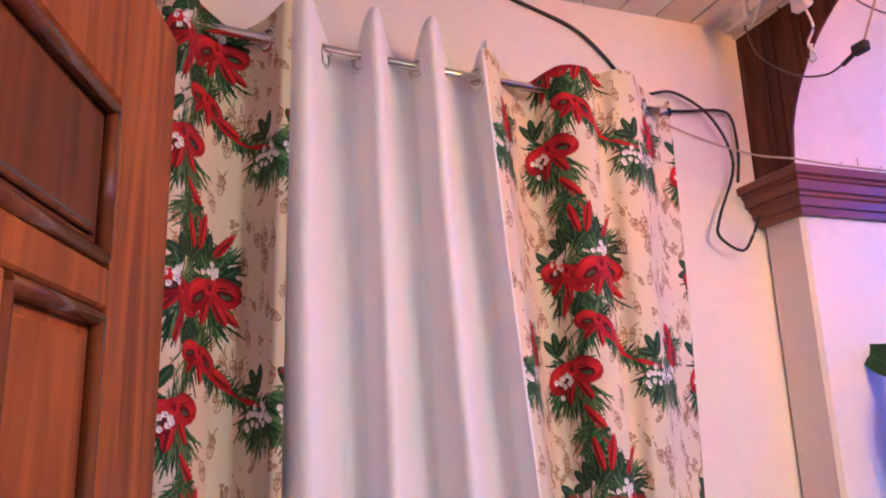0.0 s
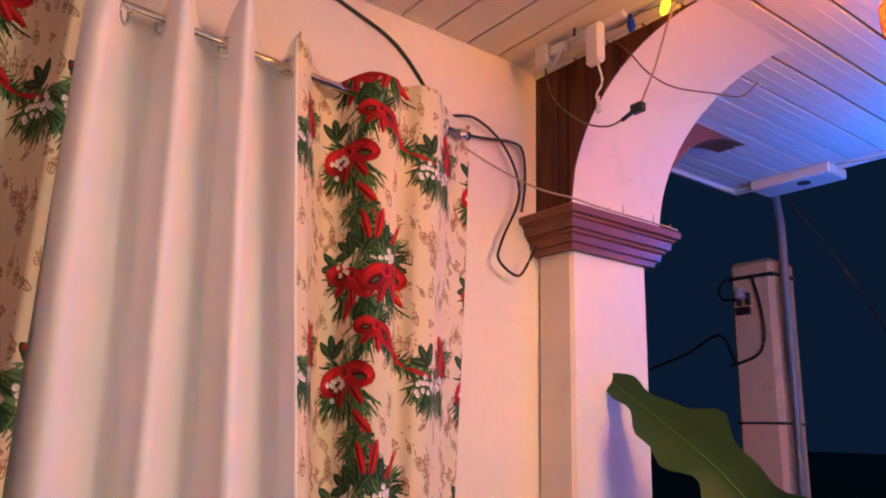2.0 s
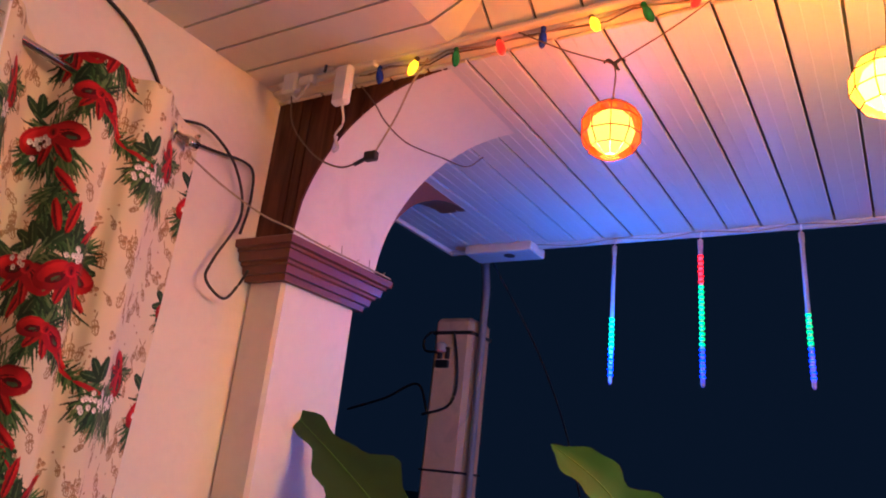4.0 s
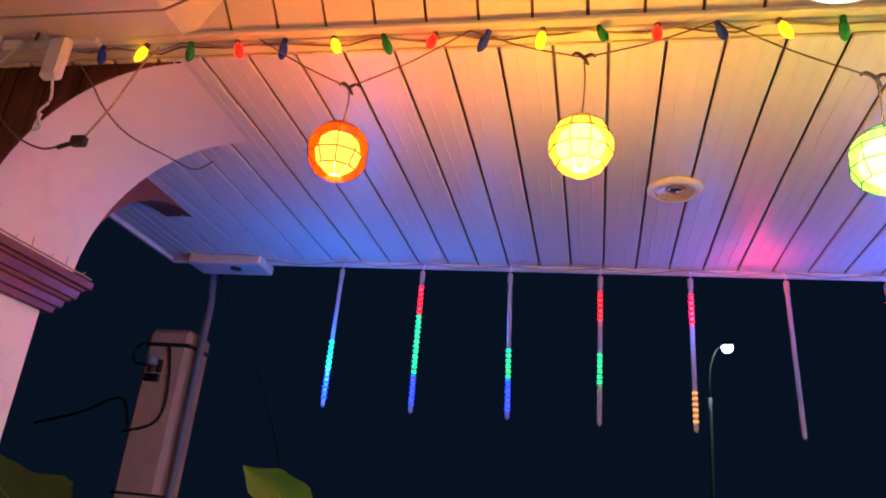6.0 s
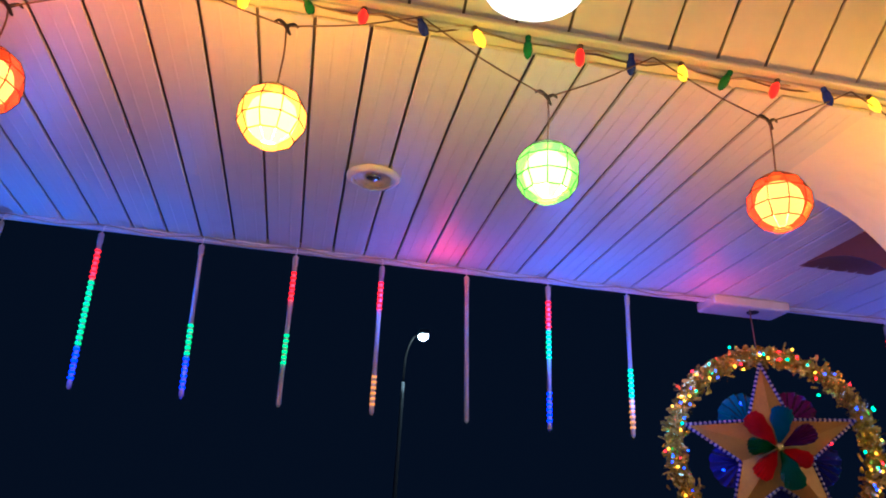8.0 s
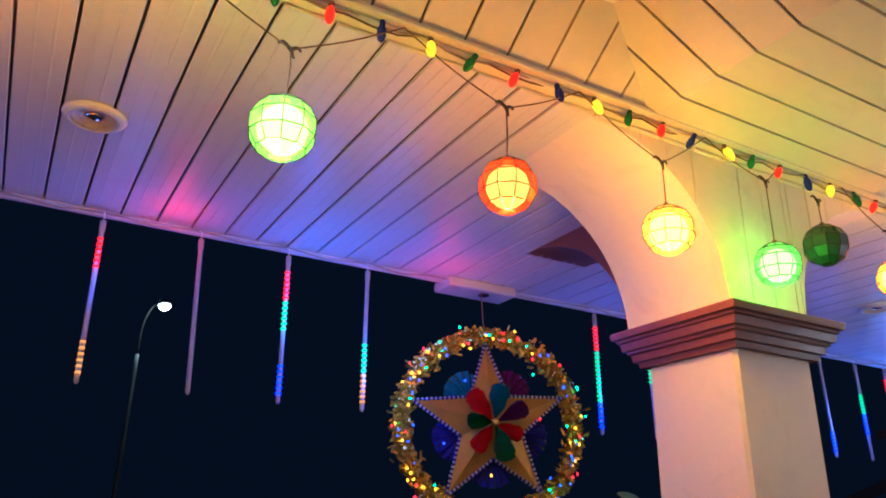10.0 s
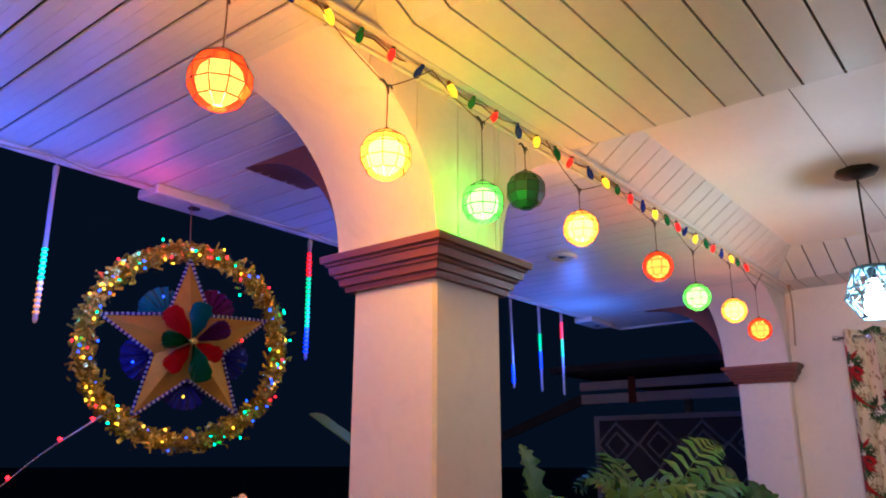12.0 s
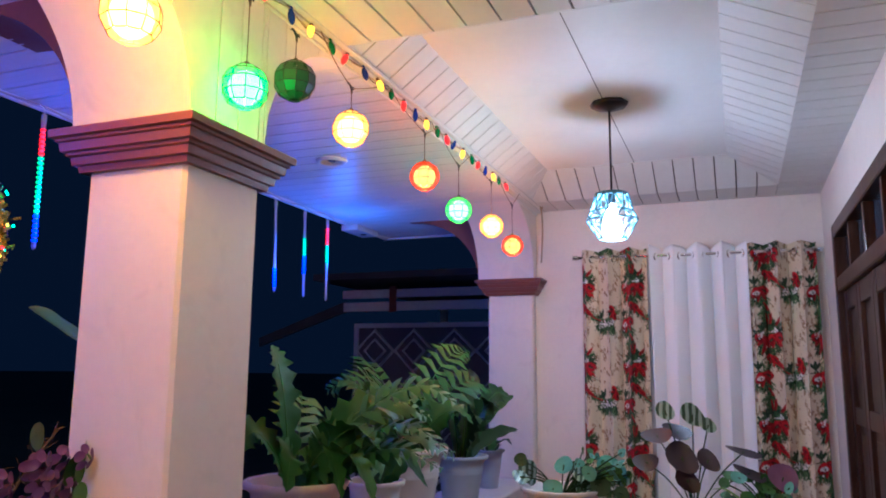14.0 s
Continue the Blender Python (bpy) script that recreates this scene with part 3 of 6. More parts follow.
            stroke(x + ox, y + oy, x + ox + l * math.cos(b), y + oy + l * math.sin(b), 3.1, rnd.choice(greens))

    def garland(pts, full=1.0):
        for (x0, y0), (x1, y1) in zip(pts, pts[1:]):
            n = 9
            for k in range(n):
                x, y = x0 + (x1 - x0) * k / n, y0 + (y1 - y0) * k / n
                a = math.atan2(y1 - y0, x1 - x0)
                for s in (-1, 1, 0.3, -0.3):
                    for q in range(3):
                        b = a + s * rnd.uniform(0.5, 1.3)
                        l = rnd.uniform(22, 50) * full
                        stroke(x, y, x + l * math.cos(b), y + l * math.sin(b), 3.1, rnd.choice(greens))
            stroke(x0, y0, x1, y1, 7, (0.42, 0.010, 0.018))

    def holly(x, y, a):
        for b in (a - 0.8, a, a + 0.8):
            ellipse(x + 30 * math.cos(b), y + 30 * math.sin(b), 34, 14, b, (0.018, 0.05, 0.022))
            stroke(x, y, x + 58 * math.cos(b), y + 58 * math.sin(b), 1.6, (0.08, 0.14, 0.06))

    def ribbon(x0, y0, x1, y1, w=13):
        stroke(x0, y0, x1, y1, w, (0.36, 0.006, 0.012))
        stroke(x0 + 3, y0 - 4, x1 + 3, y1 - 4, w * 0.35, (0.56, 0.018, 0.022))
        stroke(x0 - 3, y0 + 5, x1 - 3, y1 + 5, w * 0.25, (0.12, 0.003, 0.008))

    def bow(x, y, a, k=1.0):
        red, bright, dark = (0.30, 0.004, 0.012), (0.48, 0.010, 0.018), (0.09, 0.002, 0.008)
        for q in range(4):
            spray(x, y, a + 0.6 + q * 1.5, 78 * k, 0.7, 14)
        for b, l in ((a + 1.15, 96), (a + 2.0, 88)):
            ribbon(x, y, x + l * k * math.cos(b), y + l * k * math.sin(b), 15 * k)
        for s in (-1, 1):
            b = a + s * 0.38 + (math.pi if s < 0 else 0)
            cx, cy = x + 44 * k * math.cos(b), y + 44 * k * math.sin(b)
            ellipse(cx, cy, 49 * k, 33 * k, b, red)
            ellipse(cx + 2, cy - 8 * k, 42 * k, 20 * k, b, bright)
            ellipse(cx + 4, cy + 5 * k, 24 * k, 11 * k, b, dark)
            ellipse(cx + 6, cy + 7 * k, 13 * k, 5 * k, b, (0.05, 0.10, 0.045))
            for e in (-0.5, 0.1, 0.6):
                stroke(x, y, x + 58 * k * math.cos(b + e * 0.5), y + 58 * k * math.sin(b + e * 0.5), 1.8, dark if e < 0.3 else bright)
        ellipse(x, y, 17 * k, 18 * k, a, bright)
        ellipse(x + 2, y + 3, 10 * k, 11 * k, a, red)
        ellipse(x + 3, y + 5, 4 * k, 7 * k, a, dark)

    def berries(x, y):
        for _ in range(11):
            bx, by = x + rnd.gauss(0, 17), y + rnd.gauss(0, 13)
            ellipse(bx, by, 7.5, 7.5, 0, (0.83, 0.78, 0.76))
            ellipse(bx + 2, by + 2, 2.2, 2.2, 0, (0.30, 0.22, 0.24))
    U = size
    # column of bows and greenery, and the swag that leaves it to the next column
    garland([(0.24 * U, 0.06 * U), (0.30 * U, 0.22 * U), (0.40 * U, 0.40 * U), (0.40 * U, 0.55 * U)], 0.8)
    garland([(0.36 * U, 0.80 * U), (0.44 * U, 0.94 * U), (0.62 * U, 1.05 * U), (0.80 * U, 1.10 * U), (0.98 * U, 1.05 * U)], 1.0)
    for x, y, a in ((0.25, 0.16, 1.7), (0.20, 0.16, 2.2), (0.32, 0.17, 1.1), (0.30, 0.30, 1.2), (0.34, 0.34, 2.3), (0.42, 0.62, 0.4), (0.26, 0.66, 2.6), (0.48, 0.56, -0.3), (0.78, 0.10, 1.5), (0.72, 0.09, 2.0), (0.85, 0.10, 1.1), (0.80, 0.10, 0.8), (0.94, 0.13, 1.6), (0.36, 0.90, 1.8), (0.76, 0.12, 1.8), (0.82, 0.07, 0.3), (0.40, 0.46, 2.4), (0.36, 0.46, 0.8), (0.40, 0.78, 2.0), (0.34, 0.76, 1.0), (0.30, 0.40, 1.4), (0.44, 0.44, 1.9), (0.34, 0.50, 0.2), (0.46, 0.72, 1.0), (0.26, 0.74, 1.8), (0.20, 0.10, 0.2)):
        spray(x * U, y * U, a, 92, 0.8, 44)
    for x, y, a in ((0.18, 0.02, -1.7), (0.35, 0.55, -1.6), (0.45, 0.53, -0.7), (0.28, 0.56, -2.6), (0.74, 1.03, -2.2), (0.92, 1.03, -1.4), (0.30, 0.86, -0.3), (0.52, 0.60, 0.2), (0.36, 0.60, 1.6), (0.20, 0.62, 2.9)):
        holly(x * U, y * U, a)
    for x0, y0, x1, y1 in ((0.37, 0.50, 0.33, 0.37), (0.40, 0.50, 0.43, 0.36), (0.48, 0.52, 0.57, 0.42), (0.48, 0.66, 0.60, 0.78), (0.30, 0.24, 0.40, 0.33), (0.46, 0.92, 0.58, 1.01), (0.30, 0.72, 0.24, 0.86)):
        ribbon(x0 * U, y0 * U, x1 * U, y1 * U)
    bow(0.25 * U, 0.08 * U, -0.25, 1.12)
    bow(0.28 * U, 0.655 * U, 0.35, 1.0)
    bow(0.46 * U, 0.635 * U, -0.15, 1.12)
    bow(0.41 * U, 0.88 * U, 0.3, 0.80)
    bow(0.97 * U, 0.97 * U, 1.2, 0.75)
    for x, y in ((0.20, 0.135), (0.47, 0.575), (0.25, 0.61), (0.79, 0.11), (0.72, 0.12), (0.93, 0.10)):
        berries(x * U, y * U)
    return np.clip(img, 0, 1)


TILE = print_tile()


def cloth_panel(name, u_of, rows, cols, z_at, depth, parent, material, shift=(0.0, 0.0), span=(0, 1), printed=True, fullness=1.9):
    """A hanging cloth. u_of(s) is the run along the rod for s in 0..1, depth(s, z) the fold across it, in the local frame (run, across, up)."""
    ss = np.linspace(0, 1, cols)
    zz = np.array(z_at)
    S, Z = np.meshgrid(ss, zz)
    top = zz.max()
    U, D = np.vectorize(u_of)(S, top - Z), np.vectorize(depth)(S, top - Z)
    tops = ((0.15 if printed else 0.45) * D - 0.004) * np.clip(1 - (top - Z) / 0.12, 0, 1)
    co = np.stack([U, D, Z + tops], -1).reshape(-1, 3)
    nr, nc = S.shape
    idx = np.arange(nr * nc).reshape(nr, nc)
    faces = np.stack([idx[:-1, :-1], idx[1:, :-1], idx[1:, 1:], idx[:-1, 1:]], -1).reshape(-1, 4)
    me = bpy.data.meshes.new(name)
    me.from_pydata(co.tolist(), [], faces.tolist())
    if printed:
        d = np.sqrt(np.diff(U[0]) ** 2 + np.diff(D[0]) ** 2)
        arc = np.concatenate([[0], np.cumsum(d)])
        pu = ((arc[None, :] + shift[0]) * 1049 % 640).astype(int) % 640
        pv = (((top - Z) + shift[1]) * 1049 % 640).astype(int) % 640
        col = TILE[pv, np.broadcast_to(pu, pv.shape)]
        rgba = np.concatenate([col, np.ones((*col.shape[:2], 1))], -1).reshape(-1, 4)
        at = me.color_attributes.new("print", "FLOAT_COLOR", "POINT")
        at.data.foreach_set("color", rgba.astype(np.float32).ravel())
    me.polygons.foreach_set("use_smooth", [True] * len(me.polygons))
    me.materials.append(material)
    ob = new(name, me)
    ob.parent = parent
    sol = ob.modifiers.new("thickness", "SOLIDIFY")
    sol.thickness, sol.offset = 0.0015, 0
    return ob


def grommet(parent, place, turn, name="grommet"):
    bm = bmesh.new()
    ring = [(0.028 * math.cos(a), 0, 0.028 * math.sin(a)) for a in [k * math.tau / 20 for k in range(20)]]
    tube(bm, ring, 0.0065, 6, closed=True)
    ob = part(name, bm, CHROME, parent, smooth=True)
    ob.location = place
    ob.rotation_euler = (0, 0, turn)
    return ob


def curtain(name, m, run0, run1, period, amp, rod_z, label, white=False, shift=(0, 0), cols=260, rows_top=330, seen=1.15, bottom=0.25, phase=0.0, flare=0.0, drift=0.0, folds=None, hem=False):
    th = thing(name, (0, 0, 0), label, "curtain", kind="")
    th.matrix_basis = m
    top = rod_z + 0.062
    z_at = list(np.linspace(top, top - seen, rows_top)) + list(np.linspace(top - seen - 0.02, bottom, 40))
    width = run1 - run0
    rnd = random.Random(int(run0 * 100) + 5)
    k1, k2 = rnd.uniform(0, 6), rnd.uniform(0, 6)

    def u_of(s, h):
        lean = 0.18 * period * math.sin(2 * (s * width / period * math.tau + phase)) * (0.6 + 0.25 * min(1, h))
        return run0 + s * (width + flare * h) + drift * h + lean * 0.5 + 0.006 * h * math.sin(9 * s + k1)

    def depth(s, h):
        w = s * width / period * math.tau + phase
        a = amp * (0.92 + 0.20 * math.sin(2.3 * s * width / period + k1) + 0.10 * h * math.sin(s * 7 + k2))
        if white:
            sw = math.sin(w + 0.2 * h * math.sin(s * 5 + k1))
            return a * (1 - 2 * ((1 - sw) / 2) ** 1.6) + 0.004 * math.sin(2 * w + 3 * h)
        return a * math.sin(w + 0.25 * h * math.sin(s * 5 + k1)) + 0.006 * math.sin(3 * w + 4 * h + k2) * min(1, h * 2)
    if folds:
        # the line of the folds along the rod, rounded a little; it loosens towards the floor
        run = np.array([f[0] for f in folds])
        out = np.array([f[1] for f in folds]) * (1.25 if white else 1.3)
        pace = np.concatenate([[0], np.cumsum(np.hypot(np.diff(run), np.diff(out)))])
        pace /= pace[-1]
        fine = np.linspace(0, 1, 400)
        kernel = np.exp(-0.5 * (np.arange(-18, 19) / 6.0) ** 2)
        kernel /= kernel.sum()
        fr = np.convolve(np.pad(np.interp(fine, pace, run), 18, mode="edge"), kernel, "valid")
        fo = np.convolve(np.pad(np.interp(fine, pace, out), 18, mode="edge"), kernel, "valid")

        def u_of(s, h):
            return float(np.interp(s, fine, fr)) + h * (drift + flare * s) + 0.004 * min(h, 1) * math.sin(9 * s + k1 + 2 * h)

        def depth(s, h):
            return float(np.interp(s, fine, fo)) * (1 - 0.06 * min(h, 1.2) + 0.10 * h * math.sin(s * 11 + k2)) + 0.004 * math.sin(22 * s + 3 * h + k2) * min(1, h * 2)
    cloth_panel("cloth", u_of, None, cols, z_at, depth, th, WHITECLOTH if white else PRINTCLOTH, shift, printed=not white)
    if hem:
        edge = [Vector((u_of(0, h), depth(0, h) + 0.002, top - h + (0.15 * depth(0, h) - 0.004) * max(0, 1 - h / 0.12))) for h in np.linspace(0, top - bottom, 40)]
        part("hem", tube(bmesh.new(), edge, 0.0045, 6), WHITECLOTH, th, "white lined hem")
    if folds:
        for (ra, oa), (rb, ob) in zip(folds, folds[1:]):
            if oa * ob < 0:
                k = oa / (oa - ob)
                grommet(th, (ra + (rb - ra) * k, 0.0, rod_z - 0.012), 1.05 if oa < 0 else -1.05)
        return th
    # rings where the cloth crosses the rod
    w0, w1 = phase, width / period * math.tau + phase
    k = math.ceil(w0 / math.pi)
    while k * math.pi < w1:
        s = (k * math.pi - phase) / (width / period * math.tau)
        up = 1 if k % 2 == 0 else -1
        grommet(th, (u_of(s, 0.05), depth(s, 0.05) * 0.3, rod_z - 0.012), up * 1.05)
        k += 1
    return th


def curtain_rod(m, a, b, za, zb, label):
    rod = thing("curtain_rod", (0, 0, 0), label, "curtain rod")
    rod.matrix_basis = m
    part("rod", tube(bmesh.new(), [(a, 0, za), ((a + b) / 2, 0, (za + zb) / 2 - 0.003), (b, 0, zb)], 0.0125, 14), CHROME, rod, smooth=True)
    for u, z in ((a, za), (b, zb)):
        bm = bmesh.new()
        tube(bm, [(u - 0.02, 0, z), (u + 0.02, 0, z)], 0.019, 12)
        part("finial", bm, CHROME, rod)
    for u, z in ((a + 0.06, za), (b - 0.06, zb)):
        bm = bmesh.new()
        tube(bm, [(u, 0, z - 0.016), (u, -0.095, z - 0.016)], 0.008, 8)
        box(bm, (u - 0.014, -0.0995, z - 0.045), (u + 0.014, -0.093, z + 0.025), 0.002)
        part("rod_bracket", bm, CHROME, rod)
    return rod


# west window: run goes along +y, across goes to +x
MW = Matrix(((0, 1, 0, -1.70), (1, 0, 0, 0), (0, 0, 1, 0), (0, 0, 0, 1)))
ROD_A = lambda y: 2.584 - 0.052 * (y - 0.1)
curtain_rod(MW, -0.02, 1.50, ROD_A(-0.02), ROD_A(1.50), "chrome curtain rod on wall brackets")
curtain("curtain", MW, 0.02, 0.395, 0.215, 0.052, ROD_A(0.2), "cream curtain printed with red bows and pine garland", shift=(0.60, 0.30), cols=330, flare=-0.03, drift=0.02, rows_top=560,
        folds=[(0.03, -0.03), (0.08, 0.01), (0.115, 0.05), (0.145, 0.052), (0.175, 0.0), (0.235, -0.05), (0.29, -0.055), (0.335, -0.01), (0.37, 0.05), (0.395, 0.045)])
curtain("curtain", MW, 0.376, 0.925, 0.172, 0.066, ROD_A(0.65), "plain white grommet curtain hanging in deep folds", white=True, cols=260, rows_top=60, flare=0.062, drift=0.008,
        folds=[(0.376, 0.02), (0.395, 0.066), (0.425, 0.08), (0.465, 0.02), (0.515, -0.05), (0.575, -0.06), (0.572, 0.03), (0.578, 0.075), (0.60, 0.078), (0.645, 0.0), (0.69, -0.052), (0.737, -0.058), (0.728, 0.03), (0.732, 0.075), (0.752, 0.078), (0.803, 0.0), (0.86, -0.05), (0.915, -0.055), (0.902, 0.01), (0.915, 0.045)])
curtain("curtain", MW, 0.885, 1.57, 0.215, 0.038, ROD_A(1.25), "cream curtain printed with red bows and holly", shift=(0.475, 0.435), cols=480, flare=-0.095, drift=0.078, rows_top=560, hem=True,
        folds=[(0.883, 0.055), (0.925, 0.05), (0.969, 0.0), (1.04, -0.045), (1.085, -0.042), (1.104, 0.0), (1.128, 0.036), (1.166, 0.046), (1.222, 0.042), (1.244, 0.02), (1.27, 0.026), (1.29, 0.05), (1.358, 0.052), (1.405, 0.015), (1.455, -0.01), (1.51, -0.03), (1.57, -0.036)])
# east window: run goes along -y, across goes to -x
ME = Matrix(((0, -1, 0, 6.43), (-1, 0, 0, 0), (0, 0, 1, 0), (0, 0, 0, 1)))
curtain_rod(ME, -1.57, 0.18, 2.485, 2.47, "chrome curtain rod at the far window")
curtain("curtain", ME, -1.52, -1.02, 0.17, 0.055, 2.48, "cream curtain with dark red flower print", shift=(0.25, 0.10), cols=170, rows_top=300, seen=1.9, phase=0.3)
curtain("curtain", ME, -1.01, -0.31, 0.175, 0.050, 2.478, "plain white curtain hanging over the far window", white=True, cols=130, rows_top=40, phase=1.0)
curtain("curtain", ME, -0.31, 0.165, 0.165, 0.056, 2.474, "cream curtain with red bows and green leaves", shift=(0.05, 0.32), cols=170, rows_top=300, seen=1.9, phase=0.2)


# ---- doors ----
def panel_door(name, m, width, height, frame_mat, panel_mat, rails, panels, label, stile=0.215, thick=0.04):
    """A framed door: stiles, rails, mullions, recessed raised panels with half-round mouldings. Local x from the hinge, y out of the face, z up."""
    d = thing(name, (0, 0, 0), label, "door")
    d.matrix_basis = m
    for a in (0, width - stile):
        part("stile", boxes([((a, -thick / 2, 0), (a + stile, thick / 2, height))], 0.004), frame_mat, d)
    for x0, x1, z0, z1 in rails:
        part("rail", boxes([((x0, -thick / 2 + 0.001, z0), (x1, thick / 2 - 0.001, z1))], 0.004), frame_mat, d)
    for x0, x1, z0, z1, mat, crack in panels:
        bm = bmesh.new()
        box(bm, (x0 - 0.004, -0.010, z0 - 0.004), (x1 + 0.004, 0.004, z1 + 0.004))
        box(bm, (x0 + 0.035, 0.004, z0 + 0.035), (x1 - 0.035, 0.010, z1 - 0.035), 0.005)
        part("panel", bm, mat, d)
        if crack:
            part("crack", boxes([((x0 + 0.06, 0.0095, z0 + crack), (x1 - 0.05, 0.0104, z0 + crack + 0.0035))]), GROOVE, d)
        r, y = 0.0115, 0.010
        for a, b in (((x0 + r, z0 + r), (x1 - r, z0 + r)), ((x0 + r, z1 - r), (x1 - r, z1 - r)), ((x0 + r, z0 + r), (x0 + r, z1 - r)), ((x1 - r, z0 + r), (x1 - r, z1 - r))):
            part("moulding", tube(bmesh.new(), [(a[0], y, a[1]), (b[0], y, b[1])], r, 10), DOORGLOSS, d)
    return d


# open house door: hinge near the camera's side, free edge towards the west wall
E0, H0 = Vector((-1.155, 0.113, 0)), Vector((-0.338, -0.121, 0))
DU = (E0 - H0).normalized()
DN = Vector((DU.y, -DU.x, 0))
DM = Matrix(((DU.x, DN.x, 0, H0.x), (DU.y, DN.y, 0, H0.y), (0, 0, 1, 0.02), (0, 0, 0, 1)))
panel_door("house_door", DM, (E0 - H0).length, 2.215, DOORWOOD, DOORPANEL,
           [(0.215, 0.635, 0, 0.2), (0.215, 0.635, 0.80, 0.93), (0.215, 0.635, 1.737, 1.787), (0.215, 0.635, 2.005, 2.215), (0.34, 0.385, 0.93, 1.737), (0.34, 0.385, 0.2, 0.80)],
           [(0.215, 0.635, 1.787, 2.005, DOORPANEL, 0.042), (0.385, 0.635, 0.93, 1.737, DOORWOOD, 0), (0.215, 0.34, 0.93, 1.737, DOORWOOD, 0), (0.385, 0.635, 0.2, 0.80, DOORWOOD, 0), (0.215, 0.34, 0.2, 0.80, DOORWOOD, 0)], "varnished orange-brown panelled wooden door standing ajar")
tagged(part("door_frame", boxes([((LD0 - 0.05, YB - 0.19, 0), (LD0, YB + 0.02, LDTOP)), ((LD1, YB - 0.19, 0), (LD1 + 0.05, YB + 0.02, LDTOP)), ((LD0 - 0.05, YB - 0.19, LDTOP), (LD1 + 0.05, YB + 0.02, LDTOP + 0.06))], 0.004), DOORWOOD), "varnished wooden frame of the open door", "door frame", kind="structure")
# dark double door in the house wall, with a glazed transom
dd = thing("double_door", (0, 0, 0), "dark stained double door with glazed transom", "door")
fr = 0.085
part("frame", boxes([((DOOR1 - fr, YB - 0.10, 0), (DOOR1, YB + 0.025, DOORTOP)), ((DOOR0, YB - 0.10, 0), (DOOR0 + fr, YB + 0.025, DOORTOP)), ((DOOR0 + fr, YB - 0.10, DOORTOP - fr), (DOOR1 - fr, YB + 0.025, DOORTOP)), ((DOOR0 + fr, YB - 0.10, 2.10), (DOOR1 - fr, YB + 0.022, 2.19))], 0.006), DOORDARK, dd)
W3 = (DOOR1 - DOOR0 - 2 * fr) / 4
for i in range(4):
    x0 = DOOR0 + fr + i * W3
    part("transom_bar", boxes([((x0 - 0.02, YB - 0.07, 2.19), (x0 + 0.02, YB + 0.01, DOORTOP - fr))], 0.003), DOORDARK, dd)
    part("pane", boxes([((x0 + 0.02, YB - 0.045, 2.19), (x0 + W3 - 0.02, YB - 0.040, DOORTOP - fr))]), clear("dark_glass", (0.05, 0.07, 0.10), 0.08, 0.3) if i == 0 else bpy.data.materials["dark_glass"], dd)
    leaf = boxes([((x0 + 0.003, YB - 0.06, 0.02), (x0 + 0.10, YB - 0.01, 2.10)), ((x0 + W3 - 0.10, YB - 0.06, 0.02), (x0 + W3 - 0.003, YB - 0.01, 2.10)),
                  ((x0 + 0.10, YB - 0.058, 0.02), (x0 + W3 - 0.10, YB - 0.012, 0.22)), ((x0 + 0.10, YB - 0.058, 1.30), (x0 + W3 - 0.10, YB - 0.012, 1.40)), ((x0 + 0.10, YB - 0.058, 1.98), (x0 + W3 - 0.10, YB - 0.012, 2.10)),
                  ((x0 + 0.10, YB - 0.045, 0.22), (x0 + W3 - 0.10, YB - 0.035, 1.98)), ((x0 + 0.15, YB - 0.035, 0.27), (x0 + W3 - 0.15, YB - 0.027, 1.25)), ((x0 + 0.15, YB - 0.035, 1.45), (x0 + W3 - 0.15, YB - 0.027, 1.93))], 0.004)
    part("leaf", leaf, DOORDARK, dd)


# ---- lanterns ----
def shell(name, color, strength, clearness):
    """Thin capiz-like shell: tinted, its own emission standing in for the bulb's light, and see-through enough to show
    the bulb.
    """
    m, nt, b = nodes_of(name)
    link = nt.links.new
    co = nt.nodes.new("ShaderNodeTexCoord")
    cloud = add(nt, "ShaderNodeTexNoise", Scale=45.0, Detail=3.0)
    link(co.outputs["Object"], cloud.inputs["Vector"])
    amount = nt.nodes.new("ShaderNodeMapRange")
    amount.inputs["To Min"].default_value, amount.inputs["To Max"].default_value = strength * 0.75, strength * 1.3
    link(cloud.outputs["Fac"], amount.inputs["Value"])
    b.inputs["Base Color"].default_value = (*[c * 0.5 for c in color], 1)
    b.inputs["Roughness"].default_value = 0.25
    b.inputs["Emission Color"].default_value = (*color, 1)
    link(amount.outputs[0], b.inputs["Emission Strength"])
    thru = add(nt, "ShaderNodeBsdfTransparent", Color=(*[min(1, c * 0.6 + 0.4) for c in color], 1))
    mixer = add(nt, "ShaderNodeMixShader", Fac=clearness)
    link(b.outputs[0], mixer.inputs[1])
    link(thru.outputs[0], mixer.inputs[2])
    link(mixer.outputs[0], nt.nodes["Material Output"].inputs["Surface"])
    return m


PANES, LAMPBULB = {}, {}
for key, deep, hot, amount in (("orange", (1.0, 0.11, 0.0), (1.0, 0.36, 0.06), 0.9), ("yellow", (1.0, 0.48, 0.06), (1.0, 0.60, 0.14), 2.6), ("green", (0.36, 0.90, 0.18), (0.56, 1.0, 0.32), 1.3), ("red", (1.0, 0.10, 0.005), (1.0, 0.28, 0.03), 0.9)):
    # three strengths of one pane, the bulb's glow put into their emission
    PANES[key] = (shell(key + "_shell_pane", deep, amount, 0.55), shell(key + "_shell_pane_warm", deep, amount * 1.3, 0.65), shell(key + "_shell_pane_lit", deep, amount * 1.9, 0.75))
    LAMPBULB[key] = glow(key + "_lantern_bulb", hot, 14 if key == "green" else 34)
